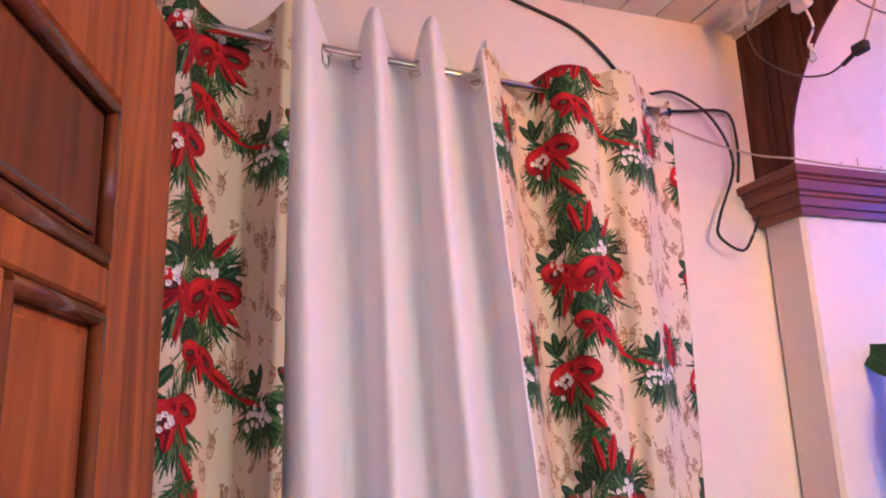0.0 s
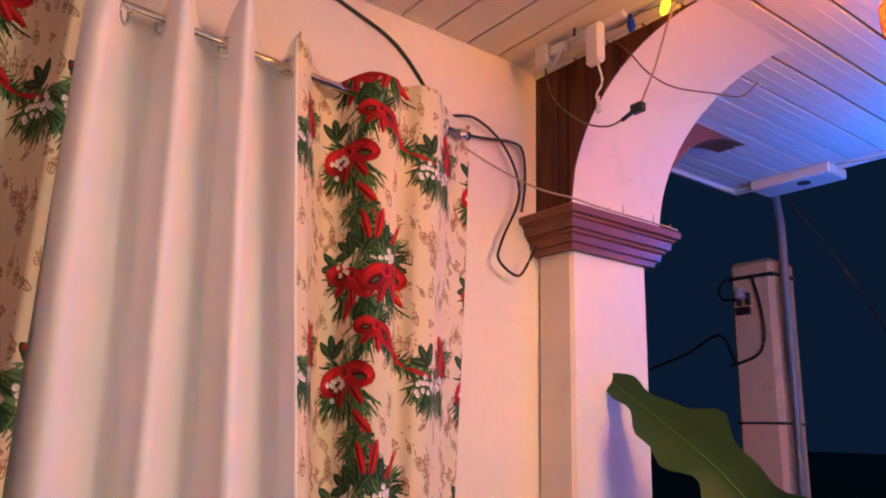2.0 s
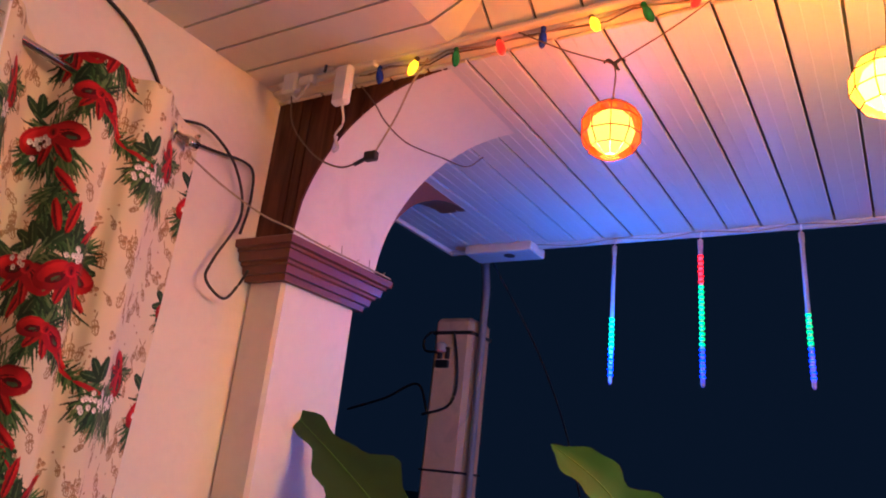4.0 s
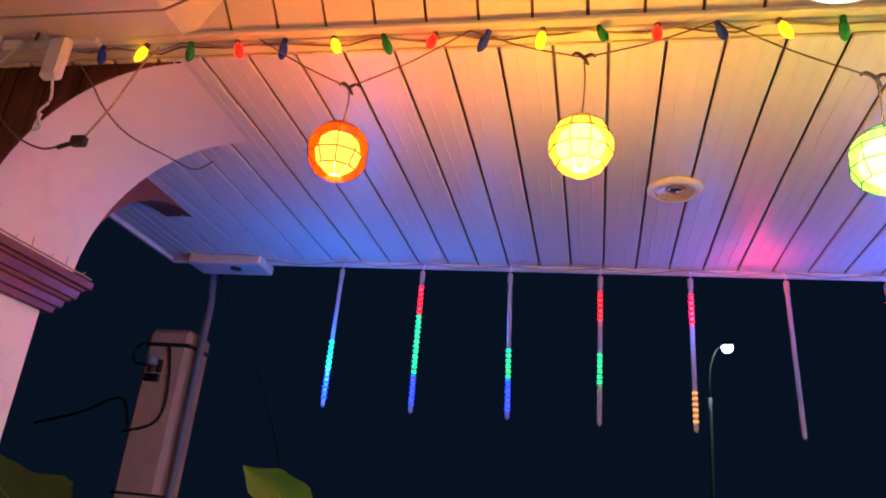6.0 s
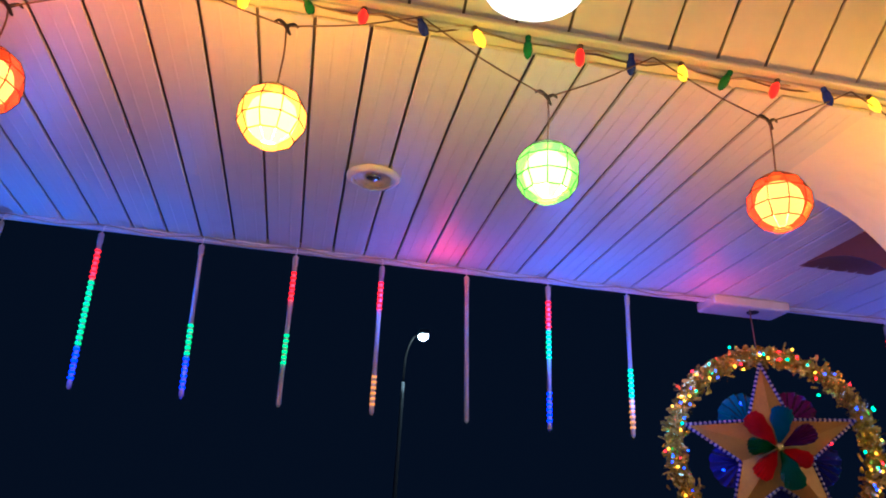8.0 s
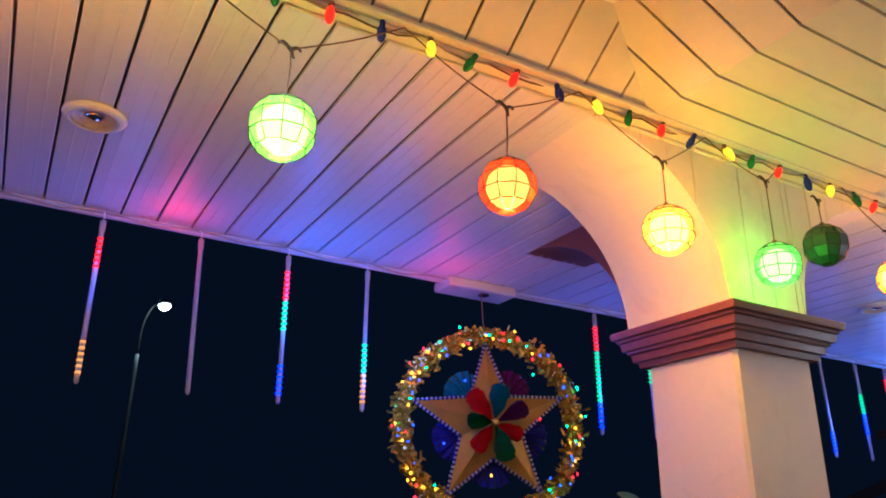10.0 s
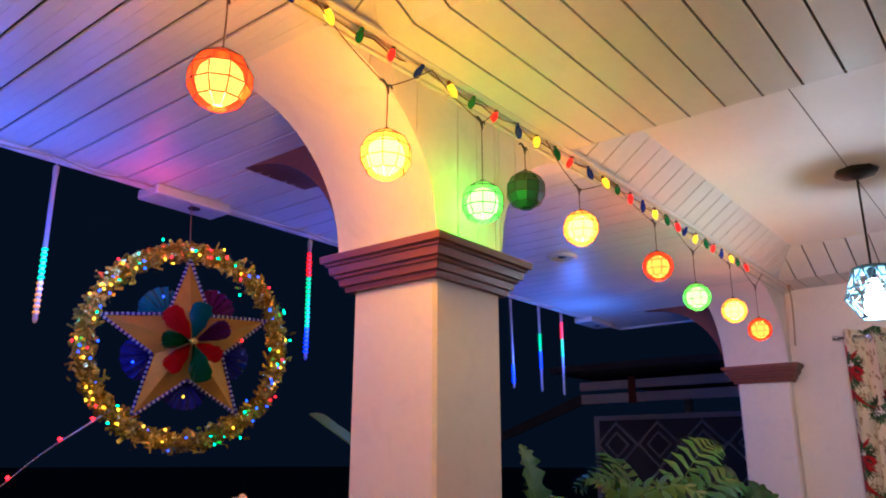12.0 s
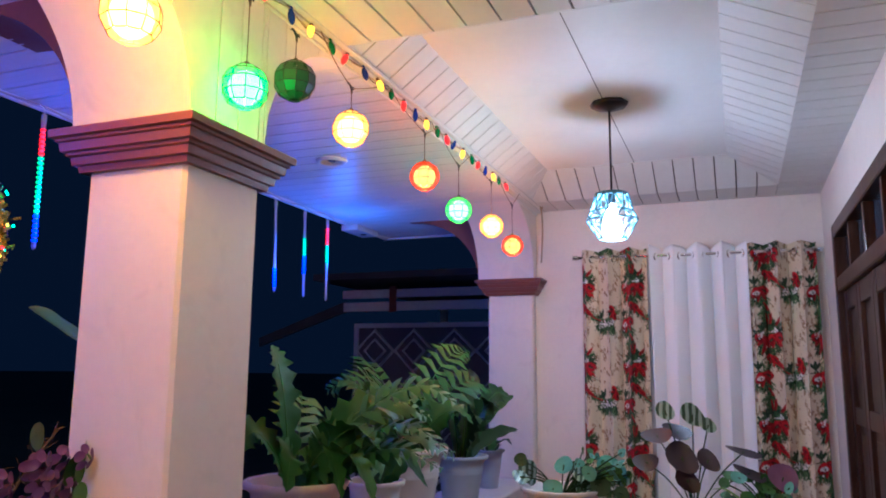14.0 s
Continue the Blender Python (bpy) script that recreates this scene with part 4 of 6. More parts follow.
UNLIT = surface("unlit_green_shell", (0.03, 0.10, 0.05), 0.3, grain=25, vary=0.3, bump=0.1)


PANE_MESH = {}


def lantern(place, key, r=0.08, drop=0.2, torn=False, bare=False):
    """A round lantern of flat shell panes between wire ribs, on its cord."""
    word = {"orange": "glowing orange", "yellow": "glowing yellow-white", "green": "glowing pale green", "red": "glowing red-orange", "unlit": "unlit dark green"}[key]
    th = thing("lantern", place, word + (" shell-pane ball lantern with a bottom pane missing" if torn else " shell-pane ball lantern hung from the wire"), "lantern", "lanterns along the arches")
    rows = [(-72, -44), (-44, -15), (-15, 15), (15, 42), (42, 66)]
    cols = 10
    for ri, (a, b) in enumerate(rows):
        # lower rows emit more, imitating the bulb's brightness inside the ball
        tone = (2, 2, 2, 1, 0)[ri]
        mesh = PANE_MESH.get((key, ri, r))
        for k in range(cols):
            if torn and ri == 0 and k in (6, 8):
                continue
            if mesh is None:
                bm = bmesh.new()
                q = [Vector((r * math.cos(math.radians(e)) * math.cos(g), r * math.cos(math.radians(e)) * math.sin(g), r * math.sin(math.radians(e)))) for e, g in ((a, 0.02), (a, math.tau / cols - 0.02), (b, math.tau / cols - 0.02), (b, 0.02))]
                slab(bm, q, (q[0] + q[1] + q[2] + q[3]) * -0.004)
                bmesh.ops.recalc_face_normals(bm, faces=bm.faces[:])
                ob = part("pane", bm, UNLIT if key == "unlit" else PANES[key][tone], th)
                mesh = PANE_MESH[(key, ri, r)] = ob.data
            else:
                ob = new("pane", mesh)
                ob.parent = th
            ob.rotation_euler = (0, 0, k * math.tau / cols)
            ob.visible_shadow = False
    bm = bmesh.new()
    for e in (-44, -15, 15, 42, 66):
        rr = r * 1.006 * math.cos(math.radians(e))
        tube(bm, [(rr * math.cos(k * math.tau / cols), rr * math.sin(k * math.tau / cols), r * math.sin(math.radians(e))) for k in range(cols)], 0.0018, 5, closed=True)
    for k in range(cols):
        g = k * math.tau / cols
        tube(bm, [(r * 1.006 * math.cos(math.radians(e)) * math.cos(g), r * 1.006 * math.cos(math.radians(e)) * math.sin(g), r * 1.006 * math.sin(math.radians(e))) for e in (-44, -15, 15, 42, 66)], 0.0016, 5)
    part("wire_rib", bm, BLACK, th)
    if key != "unlit":
        q = r * 0.74
        part("bulb", lathe(bmesh.new(), [(0.004, -q), (q * 0.5, -q * 0.87), (q * 0.87, -q * 0.5), (q, 0.0), (q * 0.87, q * 0.5), (q * 0.5, q * 0.87), (0.012, q)], (0, 0, -r * 0.04), 16), LAMPBULB[key], th)
    bm = bmesh.new()
    lathe(bm, [(0.012, r * 0.9), (0.014, r * 0.98), (0.006, r * 1.15)], sides=10)
    tube(bm, curve_pts([(0, 0, r * 1.05), (0.004, 0.003, r + drop * 0.4), (0.0, 0, drop)], 5), 0.0022, 6)
    part("cord", bm, WIRE, th)
    bm = bmesh.new()
    for s in ((-0.03, 0.012), (0.028, 0.006), (0.012, -0.018)):
        tube(bm, curve_pts([(0, 0, drop), (s[0] * 0.6, 0.004, drop + s[1] + 0.006), (s[0], 0.006, drop + s[1])], 4), 0.0055, 6, taper=lambda t: 1 - 0.5 * t)
    part("tape_knot", bm, BLACK, th)
    return th


LY = 1.82
ROW = [(-0.52, 2.51, "orange", 0.19), (0.08, 2.52, "yellow", 0.25), (0.73, 2.48, "green", 0.21), (1.34, 2.49, "orange", 0.235), (1.92, 2.49, "yellow", 0.225), (2.41, 2.475, "green", 0.30),
       (2.69, 2.60, "unlit", 0.17), (3.11, 2.555, "yellow", 0.17), (3.89, 2.55, "red", 0.22), (4.39, 2.48, "green", 0.25), (5.0, 2.50, "yellow", 0.28), (5.48, 2.45, "red", 0.28)]
for x, z, key, drop in ROW:
    lantern((x, LY, z), key, 0.078 if x < 2 else 0.075, drop, torn=(x == 0.73))

# wire that links the lanterns, in swags from the trim
link = thing("lantern_wire", (0, 0, 0), "thin brown wire swagged between the lanterns", "wire")
xs = [r[0] for r in ROW]
for i, (x, z, key, drop) in enumerate(ROW):
    if key == "unlit":
        continue
    ends = []
    for side in (-1, 1):
        j = i + side
        nx = ROW[j][0] if 0 <= j < len(ROW) else x + side * 0.6
        mx = (x + nx) / 2
        part("wire", tube(bmesh.new(), curve_pts([(x, LY, z + drop), ((x + mx) / 2, LY + 0.02, (z + drop + 2.885) / 2 - 0.004), (mx, TY1 - 0.012, 2.888)], 6), 0.0022, 5), WIRE, link)

# string of small coloured bulbs along the moulding
BULBS = {"red": glow("lit_red_bulb", (1.0, 0.006, 0.004), 2.6), "yellow": glow("lit_yellow_bulb", (1.0, 0.46, 0.006), 5.0),
         "blue": clear("unlit_blue_bulb", (0.02, 0.06, 0.55), 0.25, 0.35), "green": clear("unlit_green_bulb", (0.02, 0.32, 0.10), 0.25, 0.35)}
rnd = random.Random(11)
seq = ["blue", "yellow", "green", "red"]
string = thing("light_string", (0, 0, 0), "twisted wire of the coloured bulb string", "light string")
cable = [(XA + 0.3 + i * 0.0722, 1.868 + 0.008 * math.sin(i * 1.7), 2.905 - 0.012 + 0.007 * math.sin(i * 2.3)) for i in range(90)]
for k in range(2):
    part("wire", tube(bmesh.new(), [(x, y - 0.006 * k, z - 0.012 + 0.006 * math.sin(i * 0.9 + k * 2)) for i, (x, y, z) in enumerate(cable)], 0.0028, 5), TWINE if k else WIRE, string)
i = 0
x = -1.32
while x < 5.5:
    c = seq[i % 4]
    tilt = rnd.uniform(-0.5, 0.5)
    th = thing("string_bulb", (x, 1.856, 2.886), ("lit " if c in ("red", "yellow") else "unlit ") + c + " plastic bulb on the light string", "string light", "bulbs on the string")
    th.rotation_euler = (rnd.uniform(-0.3, 0.3), tilt, 0)
    bm = bmesh.new()
    lathe(bm, [(0.002, -0.058), (0.009, -0.050), (0.0130, -0.035), (0.0120, -0.019), (0.008, -0.008)], sides=8, wave=lambda a, z: 0.15 * math.sin(3 * a))
    part("bulb", bm, BULBS[c], th)
    part("socket", lathe(bmesh.new(), [(0.008, -0.009), (0.0085, 0.004), (0.005, 0.008)], sides=8), BULBS[c] if c in ("blue", "green") else WIRE, th)
    x += 0.1435
    i += 1

# ---- hanging light tubes along the eave ----
LEDS = {"red": glow("red_led", (1.0, 0.0, 0.002), 4.5), "green": glow("green_led", (0.0, 0.85, 0.22), 2.6), "blue": glow("blue_led", (0.0, 0.025, 1.0), 6.5), "amber": glow("amber_tip", (1.0, 0.35, 0.06), 1.6), "off": surface("unlit_led", (0.55, 0.55, 0.6), 0.3, grain=60, vary=0.2)}
TUBE = clear("clear_tube", (0.56, 0.56, 0.62), 0.28, 0.55)
PATTERN = {-1.08: "oogb", -0.685: "rggb", -0.274: "oogb", 0.128: "rogo", 0.511: "rooa", 0.90: "oooo", 1.289: "rgob", 1.68: "ooga", 3.07: "rggb", 3.46: "ogoo", 5.05: "ooob", 5.45: "ogbo", 5.80: "rgoo"}
for x, pat in PATTERN.items():
    th = thing("light_tube", (x, 3.47, 2.80), "clear hanging LED light tube with coloured dots", "light tube", "light tubes along the eave")
    th.rotation_euler = (rnd.uniform(-0.02, 0.02), -0.024 + 0.018 * math.sin(x * 5), 0)
    part("tube", lathe(bmesh.new(), [(0.004, -0.662), (0.0095, -0.652), (0.0095, -0.05), (0.012, -0.045), (0.012, -0.005), (0.004, 0.0)], sides=10), TUBE, th)
    for k, c in enumerate(pat):
        c = {"r": "red", "g": "green", "b": "blue", "a": "amber", "o": "off"}[c]
        if c == "off":
            continue
        bm = bmesh.new()
        n = 6
        for q in range(n):
            z = -0.07 - (k + (q + 0.5) / n) * 0.140
            box(bm, (-0.0105, -0.0105, z - 0.005), (0.0105, 0.0105, z + 0.005), 0.003)
        tagged(part("led_strip", bm, LEDS[c], th), kind="stuff")
    part("hook", tube(bmesh.new(), [(0, 0, 0), (0.002, 0.01, 0.03), (0, 0.04, 0.05)], 0.003, 6), WHITEPL, th)
bm = bmesh.new()
px = sorted(list(PATTERN) + [2.07, 3.86, 4.25, 4.65, 6.2, -1.5])
pts = []
for a, b in zip(px, px[1:]):
    pts += [(a, 3.505, 2.85), ((a + b) / 2, 3.515, 2.835)]
tagged(part("tube_cable", tube(bmesh.new(), curve_pts(pts, 4), 0.003, 5), TWINE), "thin pale cable along the eave edge", "cable")

# box-shaped rafter ends under the eave
for x0, x1 in ((-1.91, -1.52), (2.14, 2.55), (6.35, 6.75)):
    th = thing("rafter_end", ((x0 + x1) / 2, 3.50, 2.8), "white box-shaped rafter end under the eave", "rafter end", "rafter ends")
    w = (x1 - x0) / 2
    part("box", boxes([((-w, -0.02, 0.018), (w, 0.15, 0.066))], 0.006), FASCIA, th)
    part("vent", lathe(bmesh.new(), [(0.03, -0.004), (0.03, 0.0)], (w * 0.2, 0.05, 0.018), 14), BLACK, th)

# ---- recessed downlights ----
for x, y in ((0.382, 2.736), (4.46, 2.68)):
    th = thing("downlight", (x, y, ZS), "round recessed downlight with white rim, switched off", "downlight", "downlights in the soffit")
    part("rim", collar(bmesh.new(), [(0.070, -0.016), (0.078, -0.019), (0.092, -0.012), (0.098, -0.003), (0.096, 0.0), (0.072, -0.001)]), WHITEPL, th)
    part("reflector", collar(bmesh.new(), [(0.0715, -0.017), (0.062, -0.007), (0.045, -0.003), (0.030, -0.002), (0.030, -0.001), (0.0715, -0.001)]), bpy.data.materials.get("gold_reflector") or surface("gold_reflector", (0.80, 0.66, 0.42), 0.3, 0.25, grain=30, vary=0.15), th)
    part("lens", lathe(bmesh.new(), [(0.006, -0.012), (0.024, -0.009), (0.030, -0.001)], sides=20), CHROME, th)

# ---- pendants ----
BULBWHITE = glow("white_bulb", (0.82, 0.88, 1.0), 255)
BULBWARM = glow("warm_white_bulb", (0.90, 0.80, 0.93), 265)
CAGE = surface("blue_grey_cage", (0.10, 0.22, 0.27), 0.35, 0.3, grain=40, vary=0.2)


def pendant(place, bulb_mat, label, top):
    th = thing("pendant_lamp", place, label, "pendant lamp")
    h = top - place[2]
    part("canopy", lathe(bmesh.new(), [(0.012, -0.045), (0.05, -0.03), (0.10, -0.018), (0.105, 0.0)], (0, 0, h), 8), BLACKMETAL, th, "black faceted ceiling canopy")
    part("stem", tube(bmesh.new(), [(0, 0, 0.24), (0, 0, h - 0.04)], 0.006, 8), BLACKMETAL, th)
    part("holder", lathe(bmesh.new(), [(0.019, 0.185), (0.022, 0.23), (0.008, 0.26)], sides=12), BLACKMETAL, th)
    part("bulb", lathe(bmesh.new(), [(0.004, 0.0), (0.040, 0.004), (0.054, 0.03), (0.052, 0.07), (0.038, 0.125), (0.018, 0.19)], sides=20), bulb_mat, th)
    bm = bmesh.new()
    n = 10
    lv = [(0.075, 0.0), (0.138, 0.10), (0.118, 0.145), (0.088, 0.245)]
    rings = [[(r * math.cos((k + 0.5 * (i % 2)) * math.tau / n), r * math.sin((k + 0.5 * (i % 2)) * math.tau / n), z) for k in range(n)] for i, (r, z) in enumerate(lv)]
    for ring in rings:
        tube(bm, ring, 0.005, 6, closed=True)
    for i in range(3):
        for k in range(n):
            for d in ((0, -1) if i % 2 == 0 else (0, 1)):
                tube(bm, [rings[i][k], rings[i + 1][(k + d) % n]], 0.0045, 5)
    part("cage", bm, CAGE, th, "blue-grey faceted wire cage")
    top_band = bmesh.new()
    lathe(top_band, [(0.089, 0.246), (0.093, 0.232), (0.095, 0.230), (0.091, 0.249)], sides=10)
    part("shade_band", top_band, CAGE, th)
    return th


nl = thing("pendant_lamp", NEAR_PENDANT, "round white pendant lamp with bright warm dome", "pendant lamp")
part("dome", lathe(bmesh.new(), [(0.004, 0.0), (0.045, 0.006), (0.072, 0.026), (0.084, 0.055), (0.084, 0.092)], sides=28), BULBWARM, nl)
# unseen upper cover, added to keep the dome's light off ceiling and soffit
part("unseen_shade", lathe(bmesh.new(), [(0.101, 0.026), (0.104, 0.024), (0.09, 0.115), (0.03, 0.165), (0.012, 0.17)], sides=28), WHITEPL, nl)
part("stem", tube(bmesh.new(), [(0, 0, 0.165), (0, 0, TH - NEAR_PENDANT[2])], 0.006, 8), BLACKMETAL, nl)
pendant(FAR_PENDANT, BULBWHITE, "blue-grey caged pendant lamp with bright white bulb", TH)


# ---- star lantern in a tinsel ring ----
def star_lantern(place, turn):
    th = thing("star_lantern", place, "gold star lantern with cellophane fans in a tinsel ring", "star lantern")
    th.rotation_euler = (0.0, -0.06, turn)
    R, r, d = 0.405, 0.165, 0.075
    rnd = random.Random(3)
    pts = [((R if k % 2 == 0 else r) * math.sin(k * math.pi / 5), (R if k % 2 == 0 else r) * math.cos(k * math.pi / 5)) for k in range(10)]
    for k in range(5):
        bm = bmesh.new()
        tip, a, b = pts[2 * k], pts[(2 * k - 1) % 10], pts[(2 * k + 1) % 10]
        for s in (-1, 1):
            v = [bm.verts.new((p[0], y * s, p[1])) for p, y in ((tip, 0.006), (a, 0.02), ((0, 0), d), (b, 0.02))]
            bm.faces.new((v[0], v[1], v[2]) if s < 0 else (v[0], v[2], v[1]))
            bm.faces.new((v[0], v[2], v[3]) if s < 0 else (v[0], v[3], v[2]))
        q = [bm.verts.new(p) for p in ((tip[0], -0.006, tip[1]), (a[0], -0.02, a[1]), (a[0], 0.02, a[1]), (tip[0], 0.006, tip[1]))]
        bm.faces.new(q)
        q = [bm.verts.new(p) for p in ((tip[0], -0.006, tip[1]), (b[0], -0.02, b[1]), (b[0], 0.02, b[1]), (tip[0], 0.006, tip[1]))]
        bm.faces.new(q)
        arm = part("star_arm", bm, GOLDCARD, th)
        for e in (a, b):
            for s in (-1,):
                n = 26
                for colr, off in ((SILVERTRIM, 0), (BLUEFOIL, 1)):
                    bm = bmesh.new()
                    for i in range(n):
                        if i % 2 != off:
                            continue
                        p0 = Vector((tip[0], -0.01, tip[1])).lerp(Vector((e[0], -0.024, e[1])), i / n)
                        p1 = Vector((tip[0], -0.01, tip[1])).lerp(Vector((e[0], -0.024, e[1])), (i + 1) / n)
                        tube(bm, [p0, p1], 0.0075, 6)
                    tagged(part("edge_trim", bm, colr, arm), kind="stuff")

    def fan(cx, cz, y, ang, L, spread, mat, name, lift=0.03):
        """A pleated cellophane fan with a rounded end."""
        bm = bmesh.new()
        n, m = 16, 5
        rows = []
        for j in range(m + 1):
            v = j / m
            row = []
            for i in range(n + 1):
                e = i / n - 0.5
                g = ang + spread * e
                f = L * v * (1 - 0.55 * (2 * e) ** 4 * v)
                yy = y - lift * math.sin(v * 2.0) + (0.020 * v if i % 2 else -0.004) + 0.02 * (2 * e) ** 2 * v
                row.append((cx + (f + 0.004) * math.sin(g), yy, cz + (f + 0.004) * math.cos(g)))
            rows.append(row)
        for off in (0.0, 0.0025):
            vs = [[bm.verts.new((a, b + off, c)) for a, b, c in row] for row in rows]
            for a, c in zip(vs, vs[1:]):
                for i in range(n):
                    q = (a[i], a[i + 1], c[i + 1], c[i])
                    bm.faces.new(q if off == 0 else q[::-1])
        part(name, bm, mat, th)
    for k in range(5):
        g = (k + 0.5) * math.tau / 5
        fan(0.15 * math.sin(g), 0.15 * math.cos(g), 0.02, g, 0.145, 2.3, (PURPLEFOIL, BLUEFOIL, BLUEFOIL, BLUEFOIL, TEALFOIL)[k], "outer_fan")
    for k, mat in enumerate((TEALFOIL, PURPLEFOIL, REDFOIL, GREENFOIL, REDFOIL, GREENFOIL, REDFOIL)):
        g = 0.25 + k * math.tau / 7
        fan(0.010 * math.sin(g), 0.010 * math.cos(g), -0.082 - 0.006 * (k % 2), g, 0.175 - 0.02 * (k % 3), 0.92, mat, "centre_fan", 0.03 + 0.035 * (k % 2))
    part("centre_knot", lathe(bmesh.new(), [(0.004, -0.02), (0.02, -0.012), (0.022, 0.01), (0.006, 0.02)], (0, -0.10, 0), 10), GOLD, th)
    RR = 0.440
    part("hoop", tube(bmesh.new(), [(RR * math.sin(k * math.tau / 48), 0, RR * math.cos(k * math.tau / 48)) for k in range(48)], 0.008, 6, closed=True), GOLD, th)
    bm = bmesh.new()
    for _ in range(7000):
        a = rnd.uniform(0, math.tau)
        b = rnd.uniform(0, math.tau)
        rr = abs(rnd.gauss(0, 0.021)) + 0.006
        p = Vector(((RR + rr * math.cos(b)) * math.sin(a), rr * math.sin(b), (RR + rr * math.cos(b)) * math.cos(a)))
        q = Vector((rnd.gauss(0, 1), rnd.gauss(0, 1), rnd.gauss(0, 1))).normalized()
        s = q.cross(Vector((rnd.gauss(0, 1), 1, 0.3))).normalized()
        l, w = rnd.uniform(0.016, 0.042), rnd.uniform(0.003, 0.009)
        v = [bm.verts.new(p + q * l * u + s * w * t) for u, t in ((-0.5, -1), (0.5, -1), (0.5, 1), (-0.5, 1))]
        bm.faces.new(v)
    tagged(part("tinsel", bm, GOLD, th, "gold foil tinsel garland"), kind="stuff")
    for name, col, count in (("blue", (0.01, 0.06, 1.0), 30), ("teal", (0.0, 0.85, 0.35), 26), ("red", (1.0, 0.01, 0.02), 14), ("warm", (1.0, 0.50, 0.02), 34)):
        bm = bmesh.new()
        for _ in range(count):
            a = rnd.uniform(0, math.tau)
            rr = RR + rnd.gauss(0, 0.03)
            if rnd.random() < 0.07:
                rr = rnd.uniform(0.18, 0.40)
            lathe(bm, [(0.0005, -0.0065), (0.0065, 0.0), (0.0005, 0.0065)], (rr * math.sin(a), -rnd.uniform(0.02, 0.05), rr * math.cos(a)), 6)
        tagged(part("fairy_light", bm, glow(name + "_fairy_light", col, 9), th), kind="stuff")
    trail = curve_pts([(-0.33, -0.02, -0.30), (-0.45, -0.02, -0.38), (-0.58, -0.01, -0.47), (-0.80, 0.0, -0.66)], 6)
    part("trailing_wire", tube(bmesh.new(), trail, 0.004, 5), SILVERTRIM, th, "thin twisted wire with small lights")
    bm = bmesh.new()
    for k in (3, 9, 15):
        lathe(bm, [(0.0005, -0.010), (0.010, 0.0), (0.0005, 0.010)], trail[k] + Vector((0, -0.012, 0.012)), 6)
    tagged(part("fairy_light", bm, bpy.data.materials["red_fairy_light"], th), kind="stuff")
    part("hanger", tube(bmesh.new(), [(0, 0, RR), (0, 0, 0.72)], 0.003, 5), WIRE, th)
    return th


star_lantern((2.385, 3.50, 2.14), -0.30)

# ---- concrete gate post, its pipe and cables ----
gp = thing("gate_post", (-2.58, 4.68, -0.30), "tan painted concrete post with strapped cables", "post")
part("shaft", boxes([((-0.15, -0.14, 0), (0.15, 0.14, 3.05))], 0.03), POST, gp)
part("strap", boxes([((-0.156, -0.146, 2.93), (0.156, 0.146, 2.955))], 0.003), BLACK, gp)
part("strap", boxes([((-0.154, -0.144, 2.02), (0.154, 0.144, 2.035))], 0.003), BLACK, gp)
part("insulator", lathe(bmesh.new(), [(0.02, 0), (0.045, 0.012), (0.03, 0.03), (0.045, 0.05), (0.02, 0.07)], (-0.06, -0.17, 2.80), 12), GALV, gp)
part("meter_clip", boxes([((-0.10, -0.168, 2.70), (0.0, -0.141, 2.75)), ((-0.09, -0.165, 2.76), (-0.06, -0.141, 2.84)), ((-0.03, -0.165, 2.76), (0.0, -0.141, 2.84))], 0.004), BLACK, gp)
for ctrl in ([(0.02, -0.15, 2.94), (0.07, -0.16, 2.75), (0.08, -0.155, 2.55), (0.02, -0.15, 2.44), (-0.16, -0.16, 2.38)], [(-0.16, -0.15, 2.95), (-0.22, -0.14, 2.9), (-0.2, -0.15, 2.82), (-0.09, -0.17, 2.8)], [(-0.16, -0.1, 2.4), (-0.3, -0.05, 2.6), (-0.6, 0.0, 2.5), (-1.0, 0.1, 2.42)]):
    part("cable", tube(bmesh.new(), curve_pts(ctrl, 8), 0.009, 6), BLACK, gp)
tagged(part("service_pipe", tube(bmesh.new(), [(-2.37, 4.60, -0.3), (-2.37, 4.58, 2.95), (-2.20, 4.2, 3.15)], 0.028, 10), GALV), "grey galvanised pipe beside the concrete post", "pipe")
tagged(part("drop_cable", tube(bmesh.new(), curve_pts([(-2.15, 4.1, 3.1), (-1.95, 4.6, 2.5), (-1.85, 5.0, 1.9), (-1.8, 5.2, 1.2), (-1.8, 5.2, -0.3)], 8), 0.006, 6), BLACK), "thin dark cable hanging from the roof", "cable")

# ---- street lamp ----
sl = thing("street_lamp", (3.95, 24.4, -0.3), "tall street lamp with bright cold white head", "street lamp")
part("pole", tube(bmesh.new(), curve_pts([(-0.50, 0.1, 0), (-0.49, 0.1, 3.5), (-0.48, 0.1, 6.9)], 8), 0.08, 10, taper=lambda t: 1 - 0.3 * t), surface("weathered_steel", (0.34, 0.36, 0.37), 0.7, 0.1, grain=20, vary=0.2, stain=0.2), sl)
# arm is unseen at night; coloured black so the lens does not light it
part("arm", tube(bmesh.new(), curve_pts([(-0.48, 0.1, 6.9), (-0.45, 0.1, 7.8), (-0.25, 0.0, 8.4), (0, -0.2, 8.47)], 6), 0.03, 10), BLACK, sl, "unseen bracket arm, black to stay unlit")
part("head", boxes([((-0.16, -0.75, 8.38), (0.16, -0.15, 8.52))], 0.03), GALV, sl)
